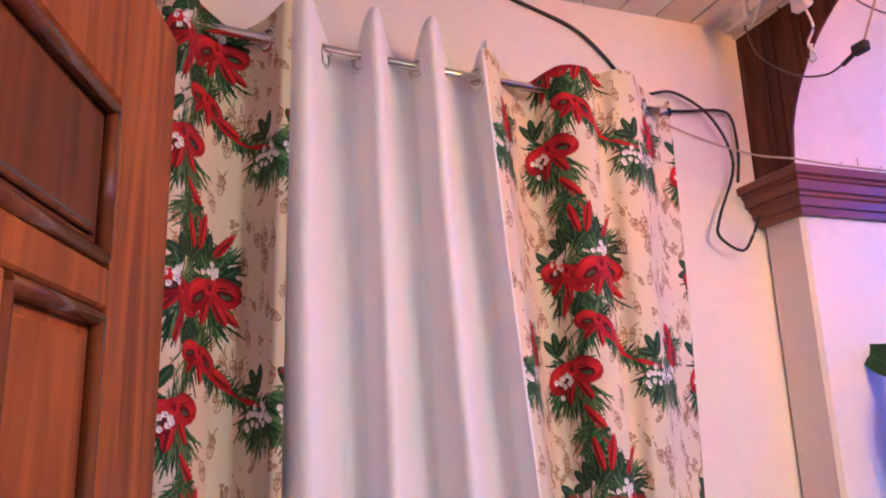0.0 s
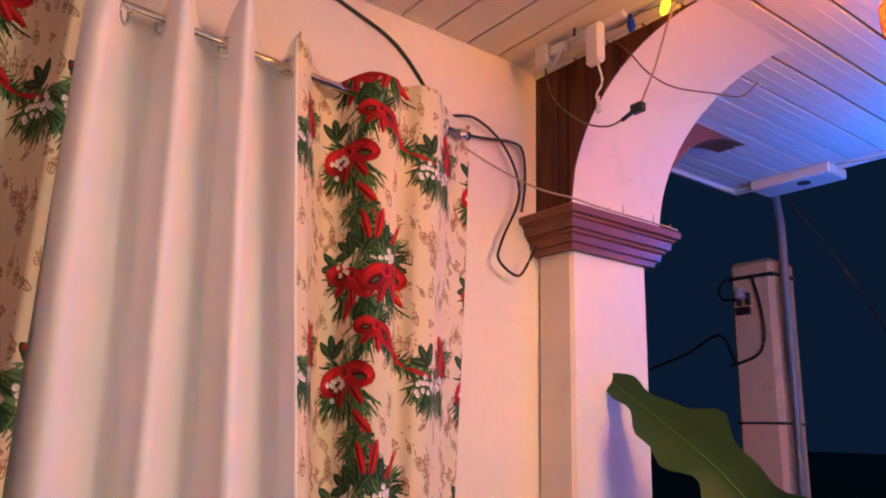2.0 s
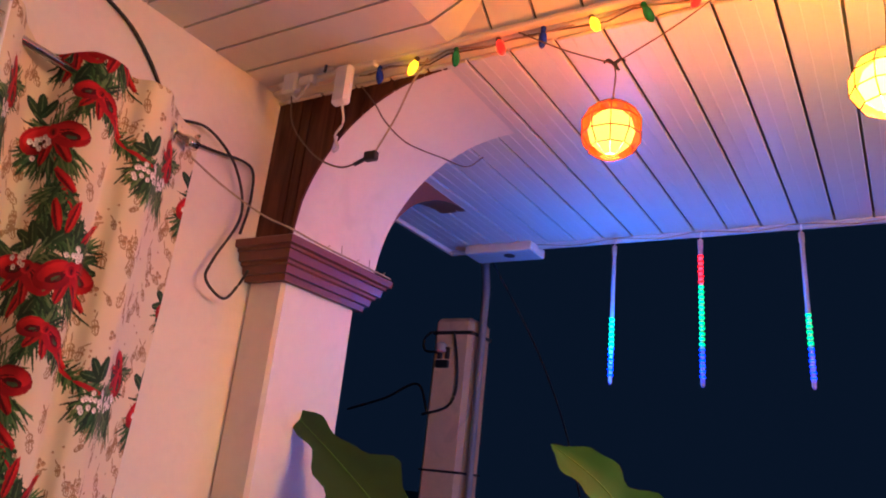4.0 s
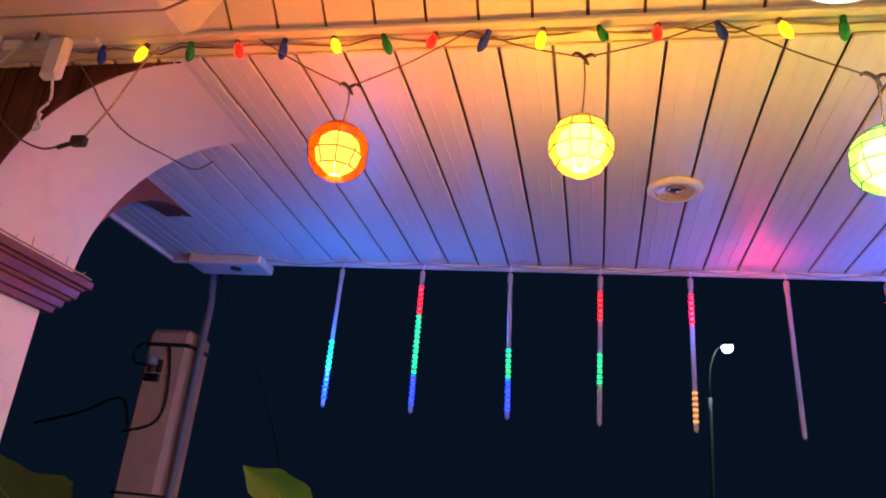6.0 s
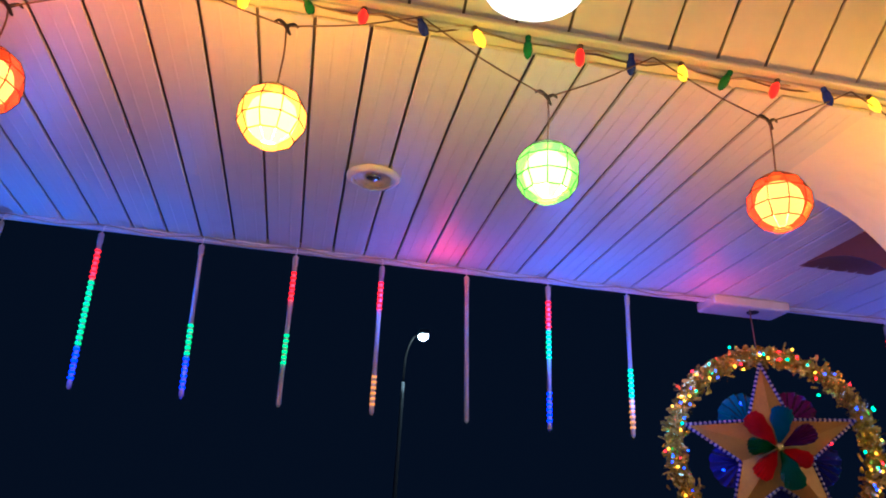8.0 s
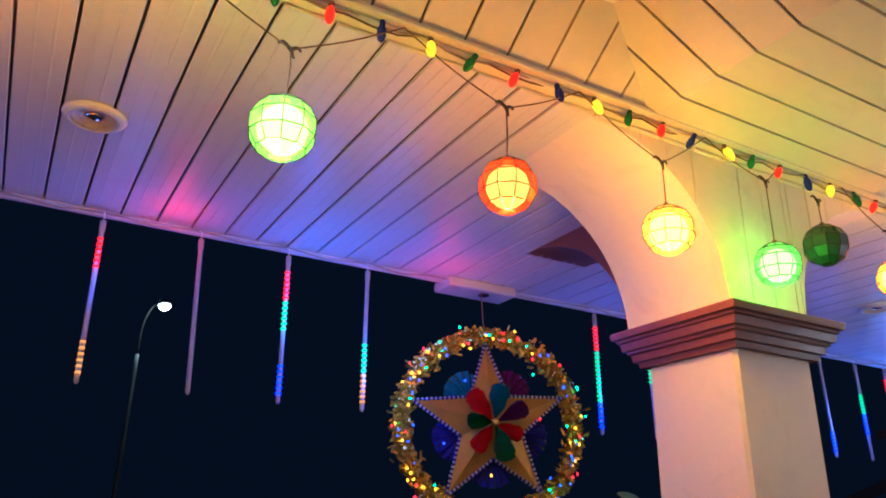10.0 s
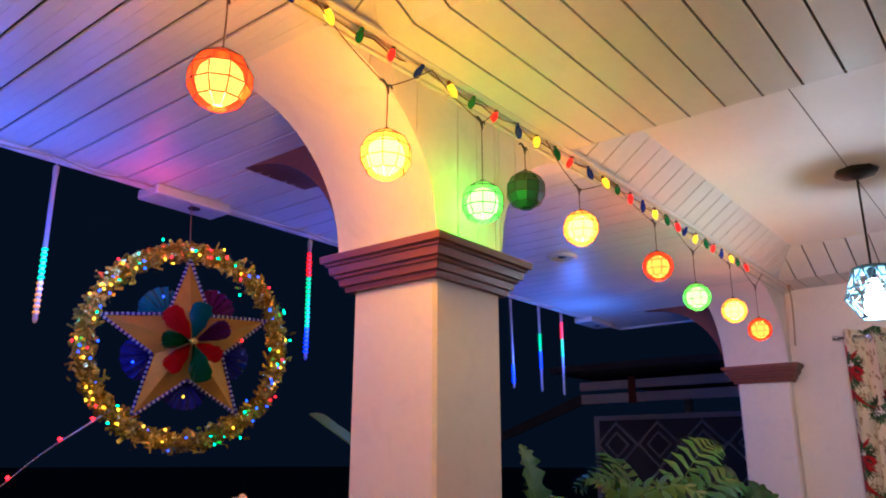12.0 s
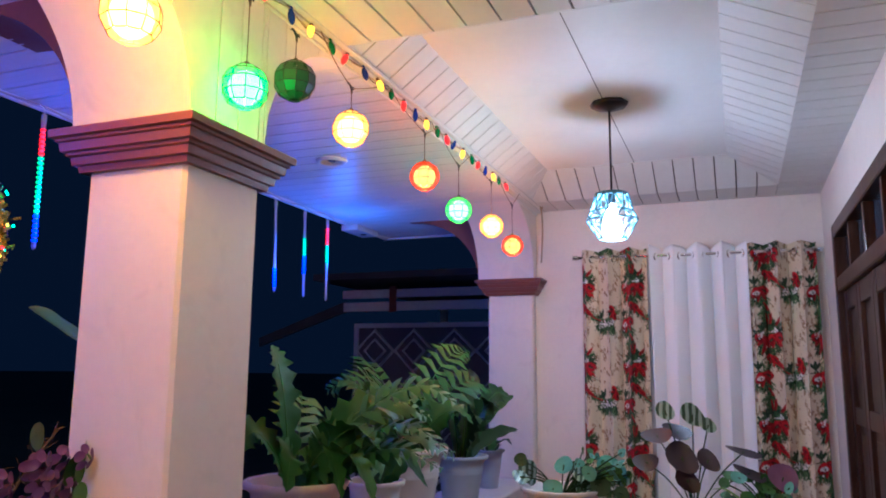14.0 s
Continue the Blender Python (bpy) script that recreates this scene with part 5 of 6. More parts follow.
part("lens", lathe(bmesh.new(), [(0.02, -0.16), (0.13, -0.11), (0.17, 0.0), (0.10, 0.03)], (0.0, -0.45, 8.37), 14), glow("street_lamp_lens", (0.66, 0.90, 1.0), 130), sl)

# ---- neighbour's carport behind the porch ----
nb = thing("carport", (9.5, 4.3, -0.3), "neighbour's carport with white fascia and lattice screen", "carport")
part("roof", boxes([((-0.6, -2.6, 3.02), (4.0, 1.15, 3.10))]), ROOFMAT, nb)
part("fascia_board", boxes([((-0.05, -1.6, 2.83), (0.0, 1.02, 2.94))], 0.006), FASCIA, nb)
part("fascia_board", boxes([((-0.02, -1.6, 2.66), (0.03, 1.02, 2.78))], 0.006), FASCIA, nb)
part("gutter_clip", boxes([((-0.07, 0.22, 2.64), (-0.051, 0.32, 2.98))], 0.004), BROWN, nb)
bm = bmesh.new()
slab(bm, ((0, 1.0, 2.80), (0, 2.35, 2.32), (0, 2.35, 2.20), (0, 1.0, 2.66)), (0.05, 0, 0))
part("barge_board", bm, ROOFMAT, nb)
part("screen_frame", boxes([((0.0, 0.80, 0), (0.05, 0.86, 2.50)), ((0.0, -1.5, 0), (0.05, -1.44, 2.50)), ((0.001, -1.44, 2.44), (0.049, 0.80, 2.50)), ((0.001, -1.44, 0.0), (0.049, 0.80, 0.1))], 0.004), LATTICE, nb)
part("screen_back", boxes([((0.032, -1.44, 0.1), (0.045, 0.80, 2.44))]), surface("dark_screen_board", (0.10, 0.09, 0.11), 0.7, grain=20, vary=0.2), nb)
y0, z0, S = -1.40, 2.42, 0.56
for i in range(4):
    for j in range(4):
        cy, cz = y0 + S * (i + 0.5), z0 - S * (j + 0.5)
        for rad in (0.27, 0.15):
            bm = bmesh.new()
            tube(bm, [(0.026, cy + rad, cz), (0.026, cy, cz + rad), (0.026, cy - rad, cz), (0.026, cy, cz - rad)], 0.028 if rad > 0.2 else 0.022, 4, closed=True)
            part("lattice_diamond", bm, LATTICE, nb)
part("post", boxes([((0.0, -2.55, 0), (0.12, -2.43, 3.02))], 0.006), FASCIA, nb)
part("post", boxes([((3.8, 1.0, 0), (3.92, 1.12, 3.02))], 0.006), FASCIA, nb)


# ---- plants ----
def strap_leaf(bm, ctrl, width, waves=6, curl=0.25, amp=0.18, seed=0, tip=0.15, lobes=0.0):
    """A long leaf along a curve, folded at its midrib, with a wavy edge."""
    pts = curve_pts(ctrl, 10)
    rnd = random.Random(seed)
    ph = rnd.uniform(0, 6)
    n = len(pts)
    rows = []
    for i, p in enumerate(pts):
        t = i / (n - 1)
        d = (pts[min(n - 1, i + 1)] - pts[max(0, i - 1)]).normalized()
        side = d.cross(Vector((0, -0.75, 0.66))).normalized()
        up = side.cross(d)
        w = width * (math.sin(math.pi * min(1, t * 0.93 + 0.07)) ** 0.6) * (1 - tip * t)
        if t > 0.985:
            w = width * 0.03
        row = []
        for s in (-1, -0.5, 0, 0.5, 1):
            e = 1 + (amp * math.sin(t * waves * math.tau + ph + (1.3 if s > 0 else 0)) if abs(s) == 1 else 0)
            if lobes and abs(s) == 1:
                e *= 1 - lobes * (0.5 + 0.5 * math.sin(t * waves * 2.2 * math.tau))
            lift = curl * abs(s) * w + (amp * 0.5 * w * math.sin(t * waves * math.tau + ph + s) if abs(s) == 1 else 0)
            row.append(bm.verts.new(p + side * s * w * e + up * lift))
        rows.append(row)
    for a, b in zip(rows, rows[1:]):
        for k in range(4):
            bm.faces.new((a[k], a[k + 1], b[k + 1], b[k])).smooth = True


def frond(bm, ctrl, length, count, seed=0, drop=0.15):
    """A fern frond: a midrib and pairs of toothed leaflets."""
    pts = curve_pts(ctrl, 12)
    tube(bm, pts, 0.005, 5, taper=lambda t: 1 - 0.8 * t)
    n = len(pts)
    rnd = random.Random(seed)
    for k in range(count):
        t = 0.12 + 0.86 * k / (count - 1)
        i = min(n - 2, int(t * (n - 1)))
        p = pts[i].lerp(pts[i + 1], t * (n - 1) - i)
        d = (pts[i + 1] - pts[max(0, i - 1)]).normalized()
        side = d.cross(Vector((0, -0.6, 0.8))).normalized()
        up = side.cross(d)
        L = length * (math.sin(math.pi * (0.10 + 0.86 * t)) ** 0.8) * rnd.uniform(0.9, 1.05)
        for s in (-1, 1):
            q = p + side * s * L + d * L * 0.42 - up * drop * L
            m1 = p + side * s * L * 0.5 + d * L * 0.28 + up * 0.05 * L
            wv = d * L * 0.16
            v = [bm.verts.new(x) for x in (p - wv * 0.5, m1 - wv, q, m1 + wv * 1.1, p + wv * 0.6)]
            mid = bm.verts.new(m1 + up * 0.03 * L)
            for a in range(5):
                b = (a + 1) % 5
                bm.faces.new((v[a], v[b], mid)).smooth = True


def disc_leaf(bm, center, normal, r, long=1.25, cup=0.2, seed=0):
    nrm = Vector(normal).normalized()
    a = nrm.orthogonal().normalized()
    b = nrm.cross(a)
    c = Vector(center)
    n = 14
    mid = bm.verts.new(c - nrm * cup * r)
    ring = []
    for k in range(n):
        g = k * math.tau / n
        rr = r * (1 + 0.06 * math.sin(3 * g + seed))
        ring.append(bm.verts.new(c + a * math.cos(g) * rr * long + b * math.sin(g) * rr + nrm * cup * 0.3 * r * math.sin(2 * g)))
    for k in range(n):
        bm.faces.new((mid, ring[k], ring[(k + 1) % n])).smooth = True


def pot(parent, r, h, material, scallop=True):
    wave = (lambda a, z: 0.035 * math.sin(12 * a) if z > h * 0.9 else 0) if scallop else None
    bm = bmesh.new()
    lathe(bm, [(r * 0.62, 0), (r * 0.70, h * 0.3), (r * 0.80, h * 0.62), (r * 0.82, h * 0.64), (r * 0.80, h * 0.66), (r * 0.84, h * 0.70), (r * 0.82, h * 0.72), (r * 0.88, h * 0.90), (r * 1.0, h * 0.92), (r * 1.03, h * 0.985), (r * 0.98, h), (r * 0.90, h * 0.985), (r * 0.84, h * 0.86)], sides=48, wave=wave)
    part("pot", bm, material, parent)
    part("soil", lathe(bmesh.new(), [(r * 0.80, h * 0.85), (r * 0.83, h * 0.875), (r * 0.4, h * 0.90)], sides=24), SOIL, parent)


PT = 0.76   # top of the shelf board on the low wall
tagged(part("shelf_board", boxes([((XA + 0.20, YI + 0.0, 0.62), (2.26, YO + 0.10, PT)), ((2.66, YI + 0.0, 0.62), (XC - 0.12, YO + 0.10, PT))], 0.01), COLUMN), "thick painted ledge on the low porch wall", "ledge", kind="structure")


def fern_plant(place, r, h, potmat, seed, leafmat, label, leaves, scallop=True):
    """leaves: (heading, reach, rise, droop, kind) around the pot's middle."""
    th = thing("potted_plant", place, label, "potted plant", "potted plants on the ledge")
    pot(th, r, h, potmat, scallop)
    rnd = random.Random(seed)
    for i, (head, reach, rise, droop, kind) in enumerate(leaves):
        c, s = math.cos(math.radians(head)), math.sin(math.radians(head))
        b = Vector((c * 0.03, s * 0.03, h * 0.88))
        ctrl = [b, b + Vector((c * reach * 0.28, s * reach * 0.28, rise * 0.62)), b + Vector((c * reach * 0.68, s * reach * 0.68, rise)), b + Vector((c * reach, s * reach, rise - droop))]
        bm = bmesh.new()
        if kind == "f":
            frond(bm, ctrl, 0.15, 13, seed + i)
        elif kind == "w":
            strap_leaf(bm, ctrl, 0.095, 8, 0.2, 0.24, seed + i, lobes=0.30)
        else:
            strap_leaf(bm, ctrl, 0.05, 4, 0.25, 0.12, seed + i)
        part("leaf", bm, leafmat if i % 3 else (LEAFLIGHT if leafmat is LEAF else LEAF), th)
        bm = bmesh.new()
        if kind == "w":
            tube(bm, curve_pts(ctrl, 4), 0.006, 5, taper=lambda t: 1 - 0.85 * t)
            part("leaf_stalk", bm, LEAFLIGHT, th)
        else:
            bm.free()
    return th


fern_plant((3.22, 2.08, PT), 0.205, 0.40, POTBEIGE, 1, LEAF, "leafy green plant with lobed leaves in beige scalloped pot",
           [(-72, 0.64, 0.42, 0.08, "f"), (-62, 0.50, 0.17, 0.16, "w"), (-84, 0.62, 0.27, 0.10, "f"), (-45, 0.55, 0.34, 0.06, "f"), (100, 0.10, 0.50, -0.08, "w"), (205, 0.26, 0.16, 0.12, "w"), (-105, 0.40, 0.16, 0.18, "w"), (-78, 0.56, 0.18, 0.08, "f"),
            (240, 0.32, 0.18, 0.16, "w"), (-25, 0.60, 0.28, 0.08, "f"), (-66, 0.40, 0.34, 0.10, "w"), (150, 0.24, 0.24, 0.08, "w"), (30, 0.5, 0.36, 0.1, "f"), (-95, 0.36, 0.26, 0.08, "w"), (-55, 0.62, 0.22, 0.10, "f")])
fern_plant((3.98, 2.10, PT), 0.145, 0.30, POTWHITE, 2, LEAFLIGHT, "small pale plant in a white scalloped pot", [(-60, 0.2, 0.12, 0.05, "l"), (20, 0.2, 0.14, 0.05, "l"), (200, 0.22, 0.12, 0.06, "l"), (100, 0.2, 0.2, 0.02, "l"), (-120, 0.18, 0.16, 0.04, "l")])
fern_plant((4.42, 2.14, PT), 0.235, 0.42, POTWHITE, 3, LEAF, "bushy fern in a large white ribbed pot",
           [(-8, 0.70, 0.55, -0.05, "f"), (-30, 0.6, 0.40, 0.05, "f"), (170, 0.45, 0.42, 0.05, "f"), (200, 0.5, 0.3, 0.1, "w"), (60, 0.5, 0.5, 0.05, "f"), (-70, 0.35, 0.25, 0.08, "w"), (10, 0.5, 0.32, 0.05, "f"), (120, 0.4, 0.4, 0.05, "f"), (-150, 0.35, 0.35, 0.05, "w")])
fern_plant((5.22, 2.10, PT), 0.175, 0.30, POTGREY, 4, LEAFDARK, "dark leaved plant in a smooth grey pot",
           [(-10, 0.75, 0.34, -0.05, "l"), (10, 0.6, 0.5, -0.05, "w"), (-40, 0.35, 0.42, 0.02, "w"), (180, 0.30, 0.42, 0.0, "w"), (140, 0.28, 0.46, 0.0, "w"), (-100, 0.25, 0.36, 0.03, "w"), (60, 0.3, 0.48, 0.0, "w"), (-20, 0.6, 0.16, 0.0, "l"), (220, 0.3, 0.3, 0.05, "w")], scallop=False)
fern_plant((5.92, 2.14, PT), 0.12, 0.27, POTGREY, 5, LEAFDARK, "narrow grey pot with low green plant", [(0, 0.2, 0.1, 0.05, "l"), (180, 0.2, 0.1, 0.05, "l"), (-90, 0.15, 0.1, 0.03, "l"), (90, 0.2, 0.14, 0.02, "l")], scallop=False)

# large wavy-leaved fern beside the wall pilaster
bn = thing("potted_plant", (-0.85, 2.12, PT), "birds-nest fern with broad wavy green leaves", "potted plant", "potted plants on the ledge")
pot(bn, 0.17, 0.28, POTWHITE)
for i, (ctrl, w, mat) in enumerate((([(0, 0, 0.24), (-0.16, -0.01, 0.48), (-0.36, -0.02, 0.72), (-0.60, -0.02, 0.90), (-0.84, -0.02, 1.055)], 0.125, LEAFDARK), ([(0.05, 0, 0.24), (0.38, -0.02, 0.50), (0.36, -0.02, 0.76), (0.25, -0.02, 0.90), (0.10, -0.02, 1.0)], 0.105, LEAF),
                                 ([(0, 0.02, 0.24), (0.1, 0.1, 0.4), (0.3, 0.15, 0.55)], 0.08, LEAF), ([(0, 0, 0.24), (-0.2, 0.08, 0.4), (-0.4, 0.1, 0.5)], 0.08, LEAF), ([(0, 0, 0.24), (0.02, -0.1, 0.45), (0.1, -0.12, 0.6)], 0.08, LEAF))):
    bm = bmesh.new()
    strap_leaf(bm, ctrl, w * 1.12, 3.4, 0.30, 0.26, 20 + i, tip=0.30, lobes=0.24)
    part("leaf", bm, mat, bn)
    bm = bmesh.new()
    tube(bm, curve_pts(ctrl, 8), 0.006, 5, taper=lambda t: 1 - 0.8 * t)
    part("midrib", bm, LEAFLIGHT, bn)

# pink flowers and thorny shrub beside the column
fl = thing("flowering_plant", (1.95, 2.20, PT), "pink and white flowers on thin thorny stems", "flowering plant")
pot(fl, 0.15, 0.24, POTBEIGE)
rnd = random.Random(5)
for ctrl in ([(0, 0, 0.2), (-0.06, 0, 0.45), (-0.14, 0.0, 0.66), (-0.22, 0, 0.74)], [(0, 0, 0.2), (-0.1, 0.03, 0.4), (-0.2, 0.02, 0.55), (-0.26, 0, 0.68)], [(0, 0, 0.2), (0.05, 0.02, 0.42), (0.14, 0.03, 0.56), (0.22, 0.02, 0.66)], [(0, 0, 0.2), (0.1, 0.02, 0.36), (0.2, 0.04, 0.5), (0.3, 0.04, 0.56)], [(0.02, 0, 0.2), (0.02, 0.04, 0.45), (0.06, 0.06, 0.62)]):
    pts = curve_pts(ctrl, 8)
    bm = bmesh.new()
    tube(bm, pts, 0.006, 5, taper=lambda t: 1 - 0.5 * t)
    for p in pts[4:]:
        for k in range(2):
            q = Vector((rnd.gauss(0, 1), rnd.gauss(0, 1), rnd.gauss(0.4, 1))).normalized()
            tube(bm, [p, p + q * rnd.uniform(0.02, 0.06)], 0.002, 4, taper=lambda t: 1 - 0.8 * t)
    part("stem", bm, STEM, fl)
for i in range(28):
    if i < 11:
        c = Vector((-0.215 + rnd.gauss(0, 0.045), rnd.gauss(-0.03, 0.02), 0.63 + rnd.gauss(0, 0.05) + (0.03 if i < 3 else 0)))
    else:
        c = Vector((rnd.uniform(0.0, 0.28), rnd.gauss(-0.02, 0.03), rnd.uniform(0.42, 0.58)))
    bm = bmesh.new()
    for k in range(5):
        g = k * math.tau / 5 + i
        disc_leaf(bm, c + Vector((math.cos(g) * 0.012, rnd.uniform(-0.006, 0.006), math.sin(g) * 0.012)) + Vector((math.cos(g) * 0.012, 0, math.sin(g) * 0.012)), (math.cos(g) * 0.6, -1, math.sin(g) * 0.6), 0.020 if i < 11 else 0.014, 1.25, 0.3, i)
    part("flower", bm, (PINK if i % 2 else PALEPINK) if i < 11 else surface("violet_petal", (0.12, 0.035, 0.15), 0.5, grain=25, vary=0.25) if i == 11 else (bpy.data.materials["violet_petal"] if i > 11 else PINK), fl)
for i in range(9):
    bm = bmesh.new()
    c = Vector((rnd.uniform(0.10, 0.36), rnd.gauss(0, 0.03), rnd.uniform(0.42, 0.66)))
    disc_leaf(bm, c, (rnd.gauss(0, 0.5), -1, rnd.gauss(0.3, 0.4)), 0.03, 1.6, 0.2, i)
    part("leaf", bm, LEAFLIGHT if i % 2 else LEAFDARK, fl)
# tall plant outside the column
ol = thing("garden_plant", (2.75, 2.62, -0.30), "tall garden plant with pointed green leaves", "garden plant")
part("stem", tube(bmesh.new(), [(0, 0, 0), (0.01, 0, 0.9), (0.0, 0, 1.8)], 0.012, 6), STEM, ol)
for i, ctrl in enumerate(([(0, 0, 1.75), (-0.15, -0.03, 1.95), (-0.32, -0.08, 2.03), (-0.48, -0.12, 2.08)], [(0, 0, 1.8), (0.12, 0, 2.05), (0.16, -0.02, 2.2)], [(0, 0, 1.5), (0.2, 0.1, 1.7), (0.4, 0.15, 1.7)])):
    bm = bmesh.new()
    strap_leaf(bm, ctrl, 0.06, 2, 0.25, 0.08, 40 + i)
    part("leaf", bm, LEAFLIGHT, ol)

# ---- plants on a table near the far window ----
tb = thing("plant_table", (4.2, 0.78, 0), "low wooden table crowded with potted plants", "table")
part("tabletop", boxes([((-0.24, -0.62, 0.70), (0.24, 0.76, 0.74))], 0.008), DOORWOOD, tb)
for x in (-0.2, 0.2):
    for y in (-0.56, 0.70):
        part("leg", boxes([((x - 0.022, y - 0.022, 0), (x + 0.022, y + 0.022, 0.70))], 0.004), DOORWOOD, tb)
STRIPE, nt, b = nodes_of("striped_silver_leaf")
co = nt.nodes.new("ShaderNodeTexCoord")
wv = add(nt, "ShaderNodeTexWave", Scale=11.0, Distortion=2.5, Detail=2.0)
wv.bands_direction = "Y"
nt.links.new(co.outputs["Object"], wv.inputs["Vector"])
rp = nt.nodes.new("ShaderNodeValToRGB")
rp.color_ramp.elements[0].position, rp.color_ramp.elements[0].color = 0.35, (0.02, 0.085, 0.04, 1)
rp.color_ramp.elements[1].position, rp.color_ramp.elements[1].color = 0.62, (0.33, 0.52, 0.42, 1)
nt.links.new(wv.outputs["Fac"], rp.inputs[0])
nt.links.new(rp.outputs[0], b.inputs["Base Color"])
b.inputs["Roughness"].default_value = 0.35
p1 = thing("potted_plant", (4.2, 1.22, 0.74), "round silver-striped leaves in a white pot", "potted plant", "plants by the far window")
pot(p1, 0.19, 0.31, POTWHITE)
p2 = thing("potted_plant", (4.22, 0.62, 0.74), "tall dark purple plant with lilac and striped leaves", "potted plant", "plants by the far window")
pot(p2, 0.15, 0.26, POTGREY)
p3 = thing("potted_plant", (4.15, 0.30, 0.74), "small bushy plant with teal and violet leaves", "potted plant", "plants by the far window")
pot(p3, 0.13, 0.25, POTWHITE)
rnd = random.Random(9)


def leaf_on_stalk(th, base, at, normal, r, mat, long=1.25, seed=0):
    bm = bmesh.new()
    disc_leaf(bm, at, normal, r, long, 0.22, seed)
    part("leaf", bm, mat, th)
    part("stalk", tube(bmesh.new(), curve_pts([base, (Vector(base) + Vector(at)) / 2 + Vector((0, 0, 0.03)), at], 5), 0.0035, 5), LEAFDARK, th)


for i in range(22):
    at = (rnd.uniform(-0.14, 0.12), rnd.uniform(-0.30, 0.20), 0.30 + rnd.uniform(0.0, 0.14))
    leaf_on_stalk(p1, (0, 0, 0.26), at, (-1, rnd.gauss(0, 0.5), rnd.gauss(0.7, 0.5)), rnd.uniform(0.03, 0.05), (STRIPE, LEAFTEAL, LEAFDARK)[i % 3], 1.2, i)
for i in range(26):
    at = (rnd.uniform(-0.10, 0.06), rnd.uniform(-0.33, -0.08), 0.34 + rnd.uniform(0.0, 0.16))
    leaf_on_stalk(p1, (0, -0.05, 0.26), at, (-0.8, rnd.gauss(0, 0.6), rnd.gauss(0.8, 0.5)), rnd.uniform(0.014, 0.024), LEAFTEAL if i % 2 else LEAFLIGHT, 1.3, i)
for at, nrm, r, mat, lg in (((-0.03, 0.11, 0.68), (-1, 0.1, 0.2), 0.038, STRIPE, 1.3), ((-0.04, -0.01, 0.665), (-1, -0.1, 0.1), 0.042, STRIPE, 1.5), ((-0.02, -0.075, 0.62), (-1, -0.2, 0.3), 0.03, STRIPE, 1.3),
                            ((-0.08, 0.04, 0.48), (-1, 0.1, 0.5), 0.095, LEAFGREY, 1.2), ((-0.05, -0.07, 0.47), (-1, 0.1, 0.3), 0.06, LEAFGREY, 1.3), ((-0.04, 0.15, 0.57), (-0.5, 0.4, 0.9), 0.085, LEAFPURPLE, 1.5), ((-0.06, 0.20, 0.45), (-0.6, 0.4, 0.8), 0.08, LEAFPURPLE, 1.3),
                            ((-0.03, -0.22, 0.51), (-0.25, 0, 1), 0.06, LEAFPURPLE, 2.2), ((-0.03, -0.24, 0.42), (-0.35, -0.1, 1), 0.06, LEAFPURPLE, 2.0), ((-0.07, 0.02, 0.38), (-1, 0, 0.4), 0.07, LEAFPURPLE, 1.2), ((-0.02, 0.06, 0.59), (-0.5, 0, 1), 0.08, LEAFPURPLE, 1.4)):
    leaf_on_stalk(p2, (0, 0, 0.22), at, nrm, r * (1.0 if mat is STRIPE else 0.62), mat, lg * (1.0 if mat is STRIPE else 1.25), 1)
for i in range(30):
    at = (rnd.uniform(-0.12, 0.08), rnd.uniform(-0.10, 0.24), 0.26 + rnd.uniform(0.0, 0.15))
    leaf_on_stalk(p3, (0, 0, 0.22), at, (-0.8, rnd.gauss(0, 0.6), rnd.gauss(0.8, 0.5)), rnd.uniform(0.018, 0.032), (LEAFTEAL, LEAF, LEAFLIGHT)[i % 3], 1.3, i)
leaf_on_stalk(p3, (0, 0, 0.22), (-0.05, -0.05, 0.42), (-1, -0.1, 0.3), 0.055, surface("violet_leaf", (0.22, 0.10, 0.24), 0.4, grain=20, vary=0.25), 1.2, 3)
bm = bmesh.new()
strap_leaf(bm, [(0, 0, 0.22), (-0.08, 0.10, 0.30), (-0.10, 0.18, 0.36), (-0.10, 0.24, 0.36)], 0.028, 2, 0.2, 0.05, 3)
part("leaf", bm, surface("bright_green_leaf", (0.20, 0.38, 0.06), 0.4, grain=20, vary=0.2), p3)

# ---- wiring at the wall corner ----
ps = thing("power_strip", (-1.60, 1.845, 2.905), "white power strip with adapters on the ceiling edge", "power strip")
part("strip", boxes([((-0.14, -0.02, -0.022), (0.28, 0.012, 0.012))], 0.006), WHITEPL, ps)
part("adapter", boxes([((-0.085, -0.055, -0.075), (-0.02, -0.018, 0.01))], 0.008), WHITEPL, ps)
part("adapter", boxes([((-0.015, -0.05, -0.055), (0.045, -0.018, -0.02))], 0.006), WHITEPL, ps)
part("adapter", boxes([((0.068, -0.045, -0.01), (0.12, -0.018, 0.06))], 0.006), WHITEPL, ps)
part("charger", boxes([((0.138, -0.048, -0.155), (0.206, -0.012, -0.012))], 0.012), WHITEPL, ps)
part("lead", tube(bmesh.new(), curve_pts([(0.177, -0.025, -0.15), (0.193, -0.025, -0.22), (0.168, -0.025, -0.26), (0.191, -0.025, -0.31), (0.170, -0.025, -0.315), (0.178, -0.025, -0.265)], 6), 0.0042, 6), WHITEPL, ps)
part("lead", tube(bmesh.new(), curve_pts([(-0.066, -0.02, -0.06), (-0.029, -0.02, -0.19), (0.092, -0.02, -0.317), (0.204, -0.02, -0.373), (0.282, -0.02, -0.366)], 8), 0.003, 6), WIRE, ps)
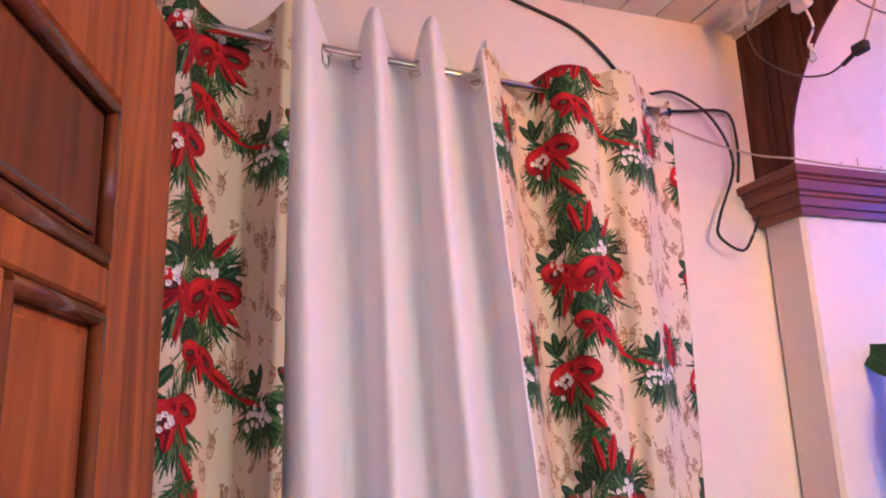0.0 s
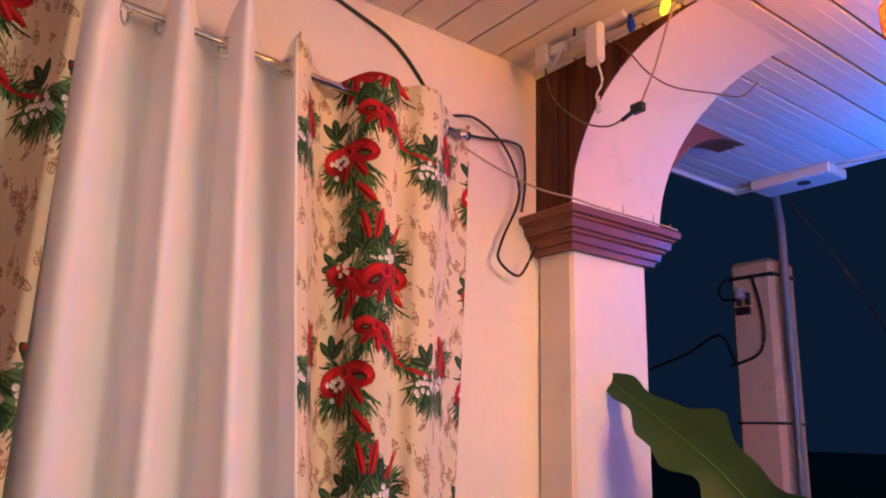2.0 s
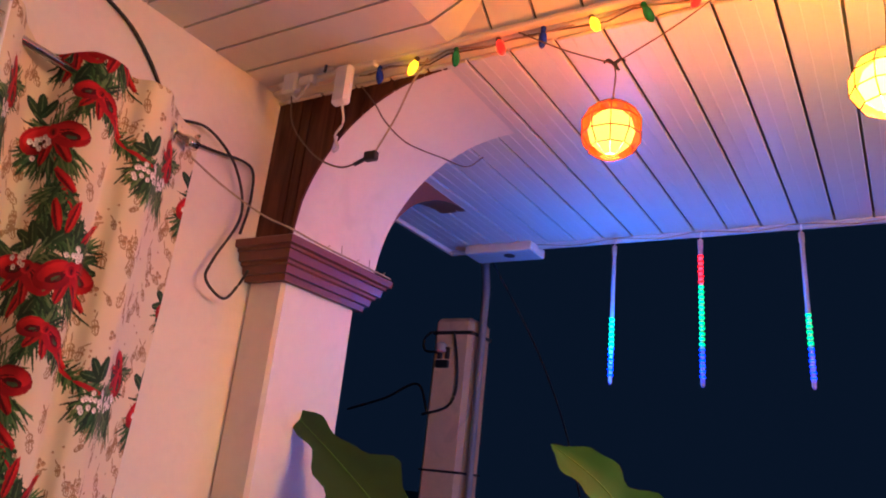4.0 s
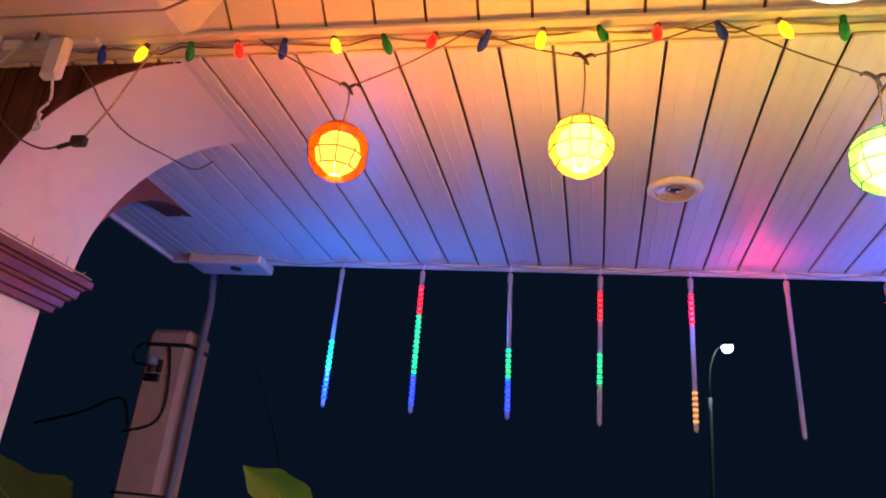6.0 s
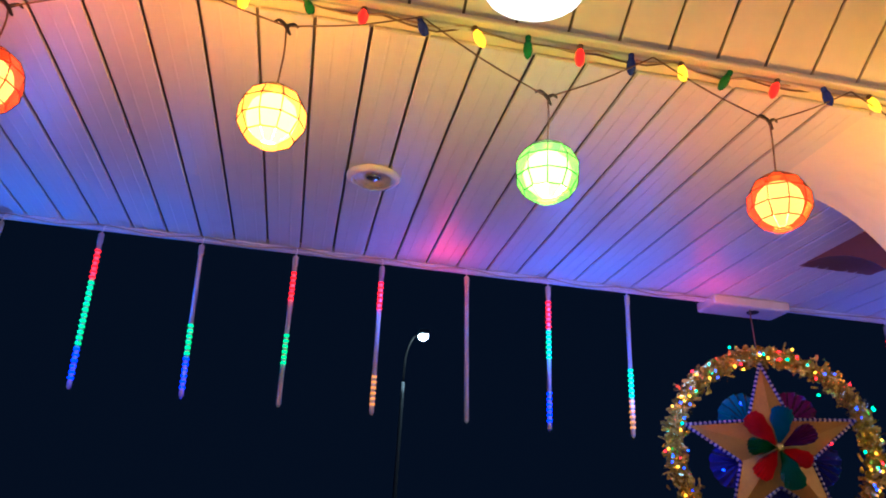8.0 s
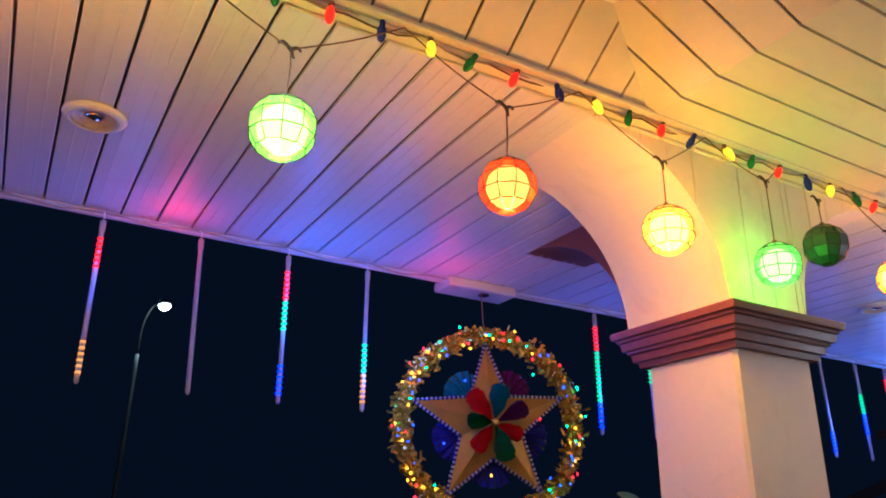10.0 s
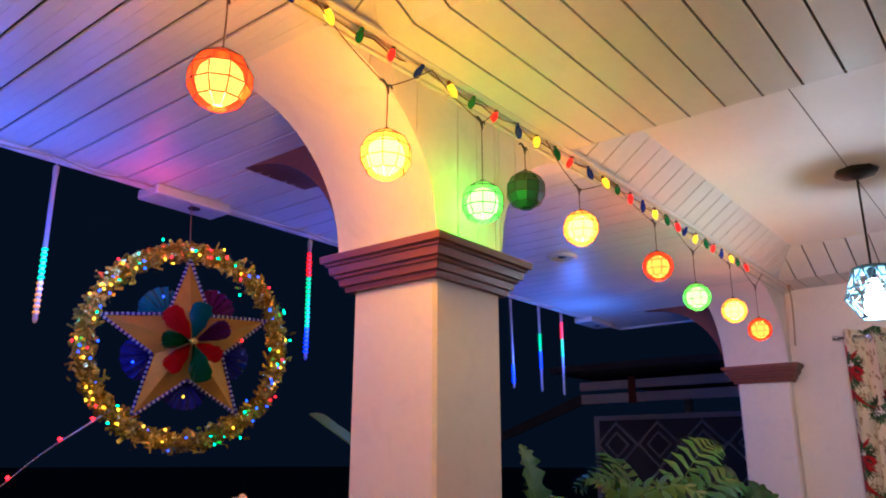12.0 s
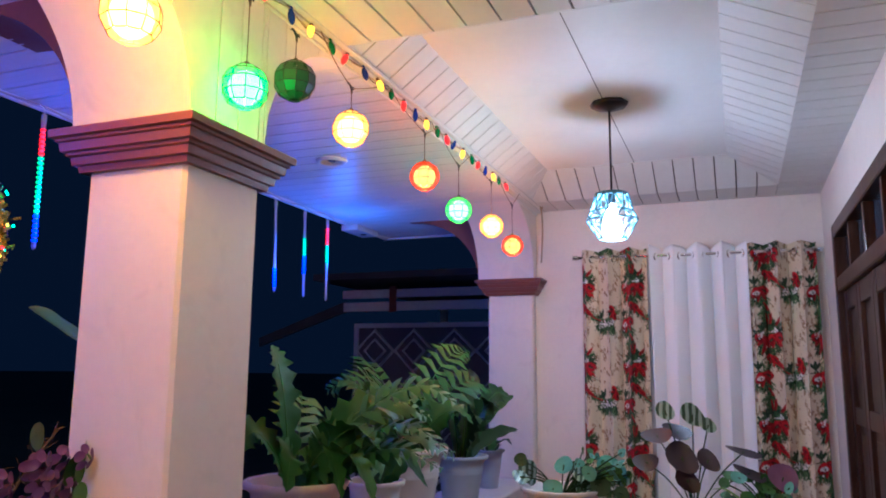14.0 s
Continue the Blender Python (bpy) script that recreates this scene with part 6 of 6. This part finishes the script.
part("lead", tube(bmesh.new(), curve_pts([(-0.05, -0.03, -0.075), (-0.01, -0.04, -0.10), (0.03, -0.04, -0.055)], 6), 0.004, 6), WHITEPL, ps)
part("lead", tube(bmesh.new(), curve_pts([(0.10, -0.04, 0.05), (0.15, -0.05, 0.07), (0.235, -0.05, 0.09), (0.22, -0.055, 0.03), (0.12, -0.05, 0.045), (0.10, -0.05, -0.03)], 6), 0.005, 6), BLACK, ps)
bm = bmesh.new()
box(bm, (0.30, -0.032, -0.368), (0.345, -0.008, -0.338), 0.004)
tube(bm, [(0.262, -0.02, -0.372), (0.31, -0.02, -0.356)], 0.007, 6)
part("plug", bm, BLACK, ps)
tagged(part("string_lead", tube(bmesh.new(), curve_pts([(-1.272, 1.825, 2.55), (-1.217, 1.84, 2.678), (-1.172, 1.845, 2.798), (-1.13, 1.85, 2.875)], 8), 0.0034, 6), TWINE), "thin pale lead from plug to bulb string", "lead")
tagged(part("arch_lead", tube(bmesh.new(), curve_pts([(-1.43, 1.905, 2.87), (-1.36, 1.903, 2.79), (-1.36, 1.98, 2.755), (-1.35, 2.10, 2.735), (-1.30, 2.25, 2.74), (-1.27, 2.37, 2.755), (-1.22, 2.40, 2.80)], 8), 0.0028, 6), WIRE), "thin lead crossing the arch underside", "lead")
tagged(part("wall_cable", tube(bmesh.new(), curve_pts([(XA + 0.006, 0.95, 2.90), (XA + 0.006, 1.14, 2.85), (XA + 0.006, 1.30, 2.79), (XA + 0.006, 1.43, 2.66), (XA + 0.01, 1.45, 2.55), (XA + 0.01, 1.5, 2.60)], 8), 0.006, 8), BLACK), "black cable running down the end wall", "cable")
tagged(part("loop_cable", tube(bmesh.new(), curve_pts([(XA + 0.03, 1.50, 2.60), (XA + 0.03, 1.61, 2.62), (XA + 0.03, 1.74, 2.55), (XA + 0.035, 1.80, 2.40), (XA + 0.04, 1.72, 2.22), (XA + 0.05, 1.70, 2.15), (XA + 0.05, 1.78, 2.11), (XA + 0.06, 1.82, 2.16), (XA + 0.10, 1.815, 2.21)], 8), 0.0048, 8), BLACK), "black cable hanging in a loose loop", "cable")
tagged(part("branch_cable", tube(bmesh.new(), curve_pts([(XA + 0.02, 1.52, 2.555), (XA + 0.02, 1.64, 2.565), (XA + 0.02, 1.78, 2.585), (XA + 0.02, 1.83, 2.56), (XA + 0.02, 1.84, 2.45), (XA + 0.03, 1.815, 2.34)], 8), 0.005, 8), BLACK), "short black cable clipped to the wall", "cable")
bm = bmesh.new()
tube(bm, curve_pts([(-1.68, 1.50, 2.46), (-1.66, 1.62, 2.415), (-1.63, 1.76, 2.375), (-1.56, 1.84, 2.345), (-1.55, 1.98, 2.336), (-1.55, 2.20, 2.336), (-1.55, 2.37, 2.335)], 8), 0.0032, 6)
for k in range(5):
    p = Vector((-1.553, 2.0 + k * 0.08, 2.336))
    tube(bm, [p, p + Vector((0.006, 0.01 * (-1) ** k, 0.03 if k % 2 else 0.012))], 0.0015, 4)
tagged(part("twine", bm, TWINE), "rough twine tied across the capital", "twine")
# twine and tape at the far corner
bm = bmesh.new()
tube(bm, curve_pts([(6.30, 1.83, 2.92), (6.34, 1.82, 2.86), (6.36, 1.82, 2.70), (6.35, 1.83, 2.45)], 6), 0.007, 6)
tube(bm, [(6.33, 1.81, 2.88), (6.29, 1.80, 2.97)], 0.006, 5)
tube(bm, [(6.33, 1.81, 2.90), (6.38, 1.80, 2.93)], 0.005, 5)
tagged(part("tied_wire", bm, TWINE), "bundle of tied wires at the far ceiling corner", "wire")
